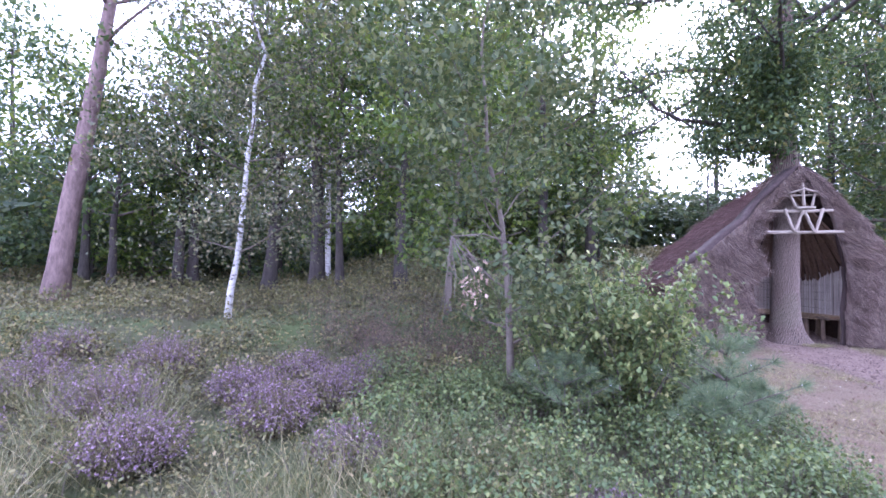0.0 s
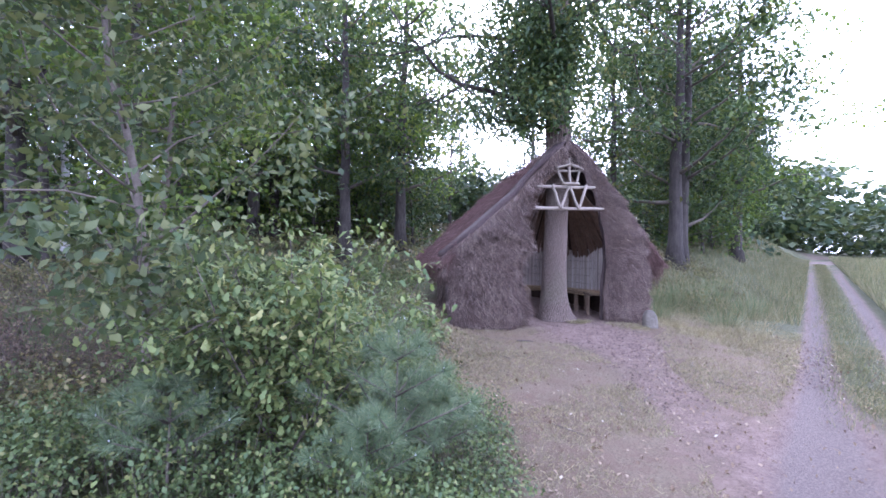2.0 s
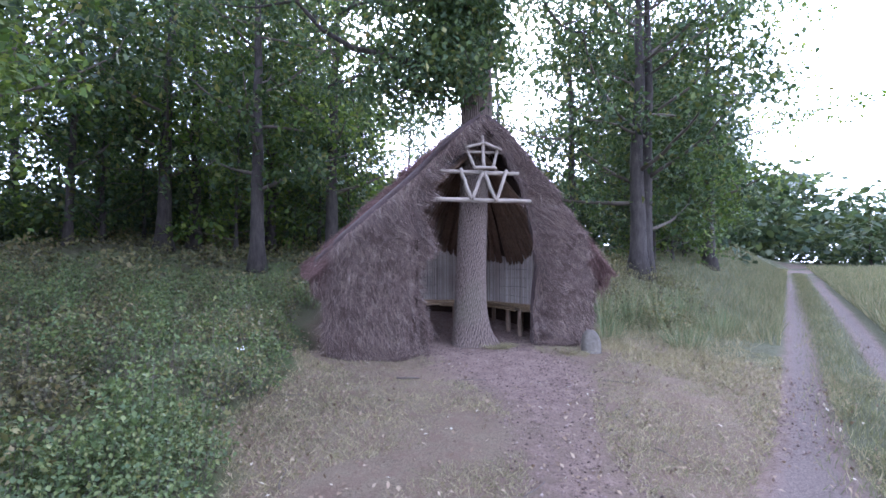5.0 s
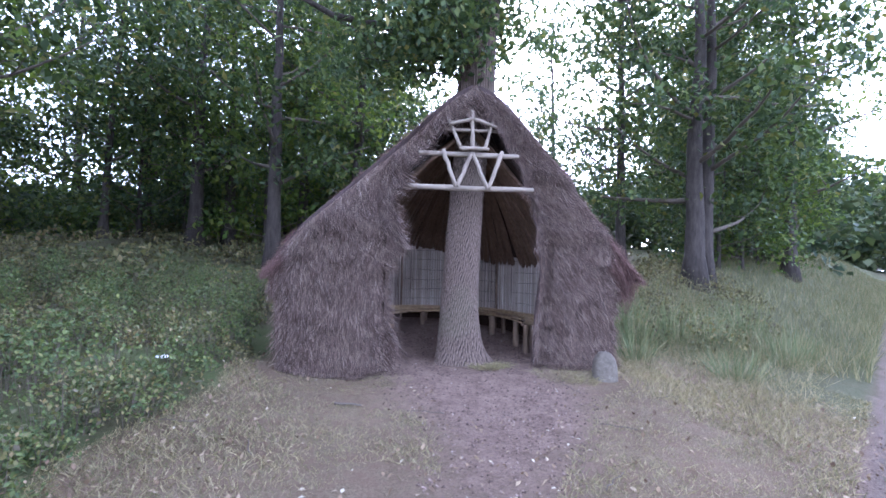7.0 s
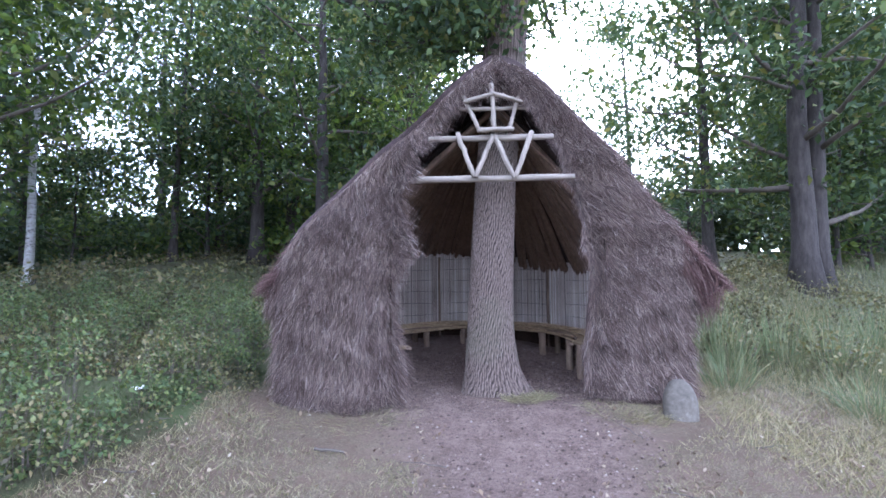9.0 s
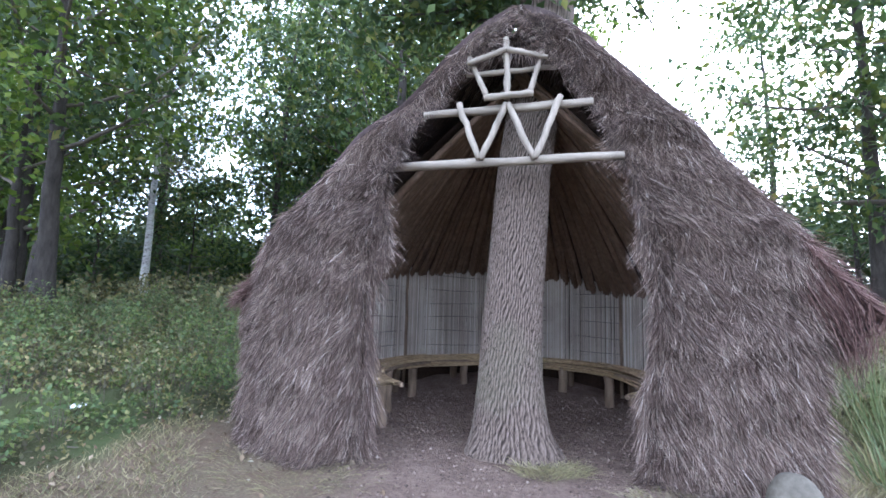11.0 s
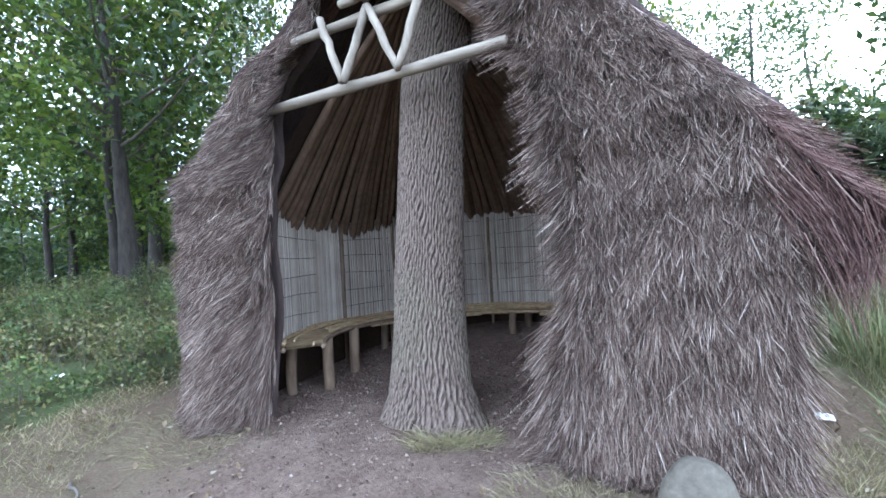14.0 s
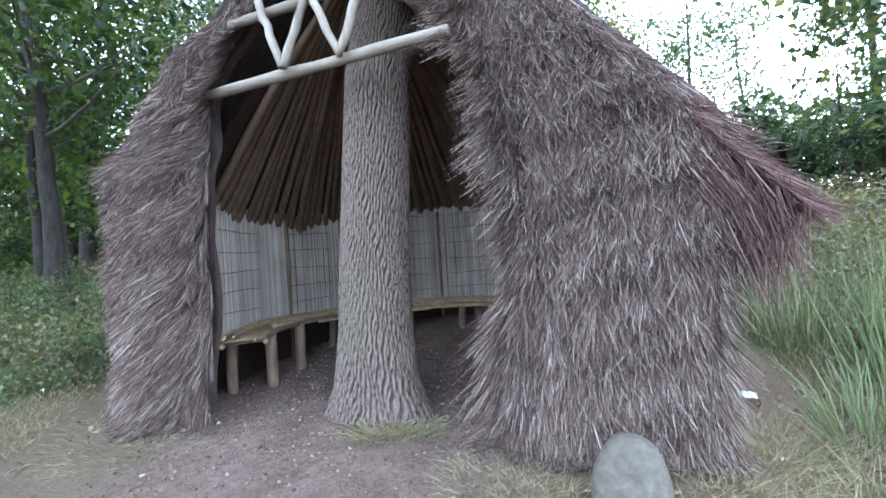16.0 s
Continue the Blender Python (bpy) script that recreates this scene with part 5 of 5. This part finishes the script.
# ---- hazel-like oak bush at the corner of the bank
def bush(at, radius, height, leaves, size, seed):
    r = np.random.default_rng(seed)
    top = holder("leafy_bush", "dense waist-high bush with broad fresh green leaves", "bush")
    wood, crown, tips = Pile(), Pile(), []
    z0 = float(on_ground(*at))
    for k in range(46):
        a, u = r.uniform(0, 2 * np.pi), r.uniform(0, 1)
        d = np.array([np.cos(a) * (0.12 + 0.62 * u), np.sin(a) * (0.12 + 0.62 * u), 1.25 - 0.75 * u])
        path = limb_path((at[0] + 0.1 * r.normal(), at[1] + 0.1 * r.normal(), z0), d, height * r.uniform(0.7, 1.02), r, 0.25, 7)
        wood.add(*tube(path, np.linspace(0.011, 0.003, 8), 5))
        tips += list(path[2:]) + list(path[5:])
        for b in range(3):
            path2 = limb_path(path[r.integers(2, 7)], r.normal(size=3) + np.array([0, 0, 0.4]), 0.35, r, 0.3, 3)
            wood.add(*tube(path2, np.linspace(0.005, 0.002, 4), 4))
            tips += list(path2[1:])
    tips = np.array(tips)
    c = tips[r.integers(0, len(tips), leaves)] + r.normal(size=(leaves, 3)) * 0.06
    v, t = leaf_cards(c, size * r.uniform(0.55, 1.2, leaves), r, up=1.1, ratio=0.62, lobed=True)
    crown.add(v, tris=t)
    obj("stem", wood.mesh("stem", True), M_TWIG, top, kind="stuff")
    obj("leaves", crown.mesh("leaves"), M_BUSH, top, kind="stuff")


bush((1.38, 4.45), 0.9, 1.72, 15000, 0.064, 601)
bush((0.98, 4.55), 0.7, 1.2, 6500, 0.064, 602)


# ---- young pines
def young_pine(at, height, seed):
    r = np.random.default_rng(seed)
    top = holder("young_pine", "knee-high young pine with blue-green needles", "pine", "young pines")
    z0 = float(on_ground(*at))
    wood, needles = Pile(), Pile()
    spine = [((at[0], at[1], z0), (at[0] + 0.02, at[1], z0 + height))]
    for lev in (0.35, 0.6, 0.82):
        for k in range(5):
            a = k * 1.257 + lev * 5 + r.uniform(-0.2, 0.2)
            l = (1.05 - lev) * height * 0.75
            s = np.array([at[0], at[1], z0 + lev * height])
            spine.append((s, s + l * np.array([np.cos(a), np.sin(a), 0.6])))
    for a, b in spine:
        a, b = np.array(a, float), np.array(b, float)
        v, q, t = tube(np.array([a, (a + b) / 2, b]), [0.008, 0.006, 0.004], 5)
        wood.add(v, q, t)
        n = 170
        f = r.uniform(0.25, 1.0, n)[:, None]
        root = a + (b - a) * f
        axis = (b - a) / np.linalg.norm(b - a)
        d = r.normal(size=(n, 3))
        d -= (d @ axis)[:, None] * axis
        d /= np.linalg.norm(d, axis=1)[:, None]
        tip = root + (d * 0.75 + axis * 0.7) * r.uniform(0.07, 0.12, n)[:, None]
        v, q = spikes(root, tip, 0.0034, r)
        needles.add(v, q)
        n = 90
        d = r.normal(size=(n, 3)) * 0.75 + axis
        d /= np.linalg.norm(d, axis=1)[:, None]
        v, q = blades(np.repeat(b[None], n, 0), b + d * r.uniform(0.07, 0.12, n)[:, None], 0.0028, r)
        needles.add(v, q)
    obj("stem", wood.mesh("stem", True), M_TWIG, top)
    for a, b in spine:
        v, q, t = tube(np.array([b, np.array(b) + np.array([0, 0, 0.006]), np.array(b) + np.array([0, 0, 0.014])]), [0.005, 0.006, 0.002], 6)
        obj("bud", mesh_of("bud", v, q, t, True), M_PAPER, top, "pale resinous bud")
    obj("needles", needles.mesh("needles"), M_PINE, top, kind="stuff")


for k, (x, y, h) in enumerate(((1.98, 3.72, 1.05), (2.3, 3.85, 0.6), (0.65, 4.1, 0.8), (1.75, 3.55, 0.6), (2.35, 4.35, 0.55))):
    young_pine((x, y), h, 620 + k)

# ---- sapling oak with a withered hanging twig
parts = tree_parts(5.6, 0.045, 0.12, 1.45, 12000, 0.085, 640, (-0.03, 0.0), 8, 26, 0.2, 0.12, 0.6)
sap = plant("oak_sapling", (0.38, 5.1), parts, M_TWIG, M_SAPLING, "young oak with low spreading leafy branches", "tree")
dead = Pile()
r = np.random.default_rng(641)
z0 = float(on_ground(0.38, 5.1))
for k in range(11):
    path = limb_path((-0.42, 4.25, 1.72), (0.3 + 0.3 * r.normal(), -0.6, -0.8 + 0.35 * r.normal()), r.uniform(0.6, 1.1), r, 0.4, 5) - np.array([0.38, 5.1, z0])
    v, q, t = tube(path, np.linspace(0.005, 0.002, 6), 5)
    obj("dead_twig", mesh_of("dead_twig", v, q, t, True), M_TWIG, sap, "bare grey twig")
path = np.array([(0.36, 5.06, 1.7), (-0.05, 4.65, 1.78), (-0.42, 4.25, 1.72)]) - np.array([0.38, 5.1, z0])
v, q, t = tube(path, [0.01, 0.008, 0.006], 6)
obj("dead_branch", mesh_of("dead_branch", v, q, t, True), M_TWIG, sap, "bare grey branch")
c = np.array([-0.28, 3.84, 1.25]) - np.array([0.38, 5.1, z0]) + r.normal(size=(60, 3)) * np.array([0.06, 0.06, 0.09])
v, t = leaf_cards(c, 0.055 * r.uniform(0.6, 1.2, 60), r, lobed=True)
dead.add(v, tris=t)
obj("withered_leaves", dead.mesh("withered_leaves"), M_DEADLEAF, sap, "withered pinkish brown leaves")
parts = tree_parts(5.5, 0.06, 0.2, 1.2, 7000, 0.11, 650, (0.02, 0.0), 8, 22, 0.3, 0.12, 0.6)
plant("oak_sapling", (-0.1, 8.3), parts, M_TWIG, M_BRIGHT, "young light green tree on the bank", "tree")


# ---- litter
def paper(at, size, seed, label):
    bm = bmesh.new()
    bmesh.ops.create_grid(bm, x_segments=7, y_segments=6, size=size)
    for v in bm.verts:
        v.co.z = 0.02 + 0.025 * abs(noise.noise(Vector((v.co.x * 40, v.co.y * 40, seed))))
        v.co.x += 0.01 * noise.noise(Vector((v.co.x * 30, seed, v.co.y * 30)))
    mesh = bpy.data.meshes.new("paper_scrap")
    bm.to_mesh(mesh)
    bm.free()
    ob = obj("paper_scrap", mesh, M_PAPER, None, label, "litter", group="paper scraps")
    ob.matrix_world = pose(at[0], at[1], float(on_ground(*at)) + 0.01, 4, -6, seed * 40)
    mod = ob.modifiers.new("thickness", "SOLIDIFY")
    mod.thickness = 0.002


paper((3.4, 8.0), 0.05, 1, "crumpled white paper scrap on leaf litter")
paper((8.85, 8.9), 0.045, 2, "crumpled white paper scrap beside the shelter")
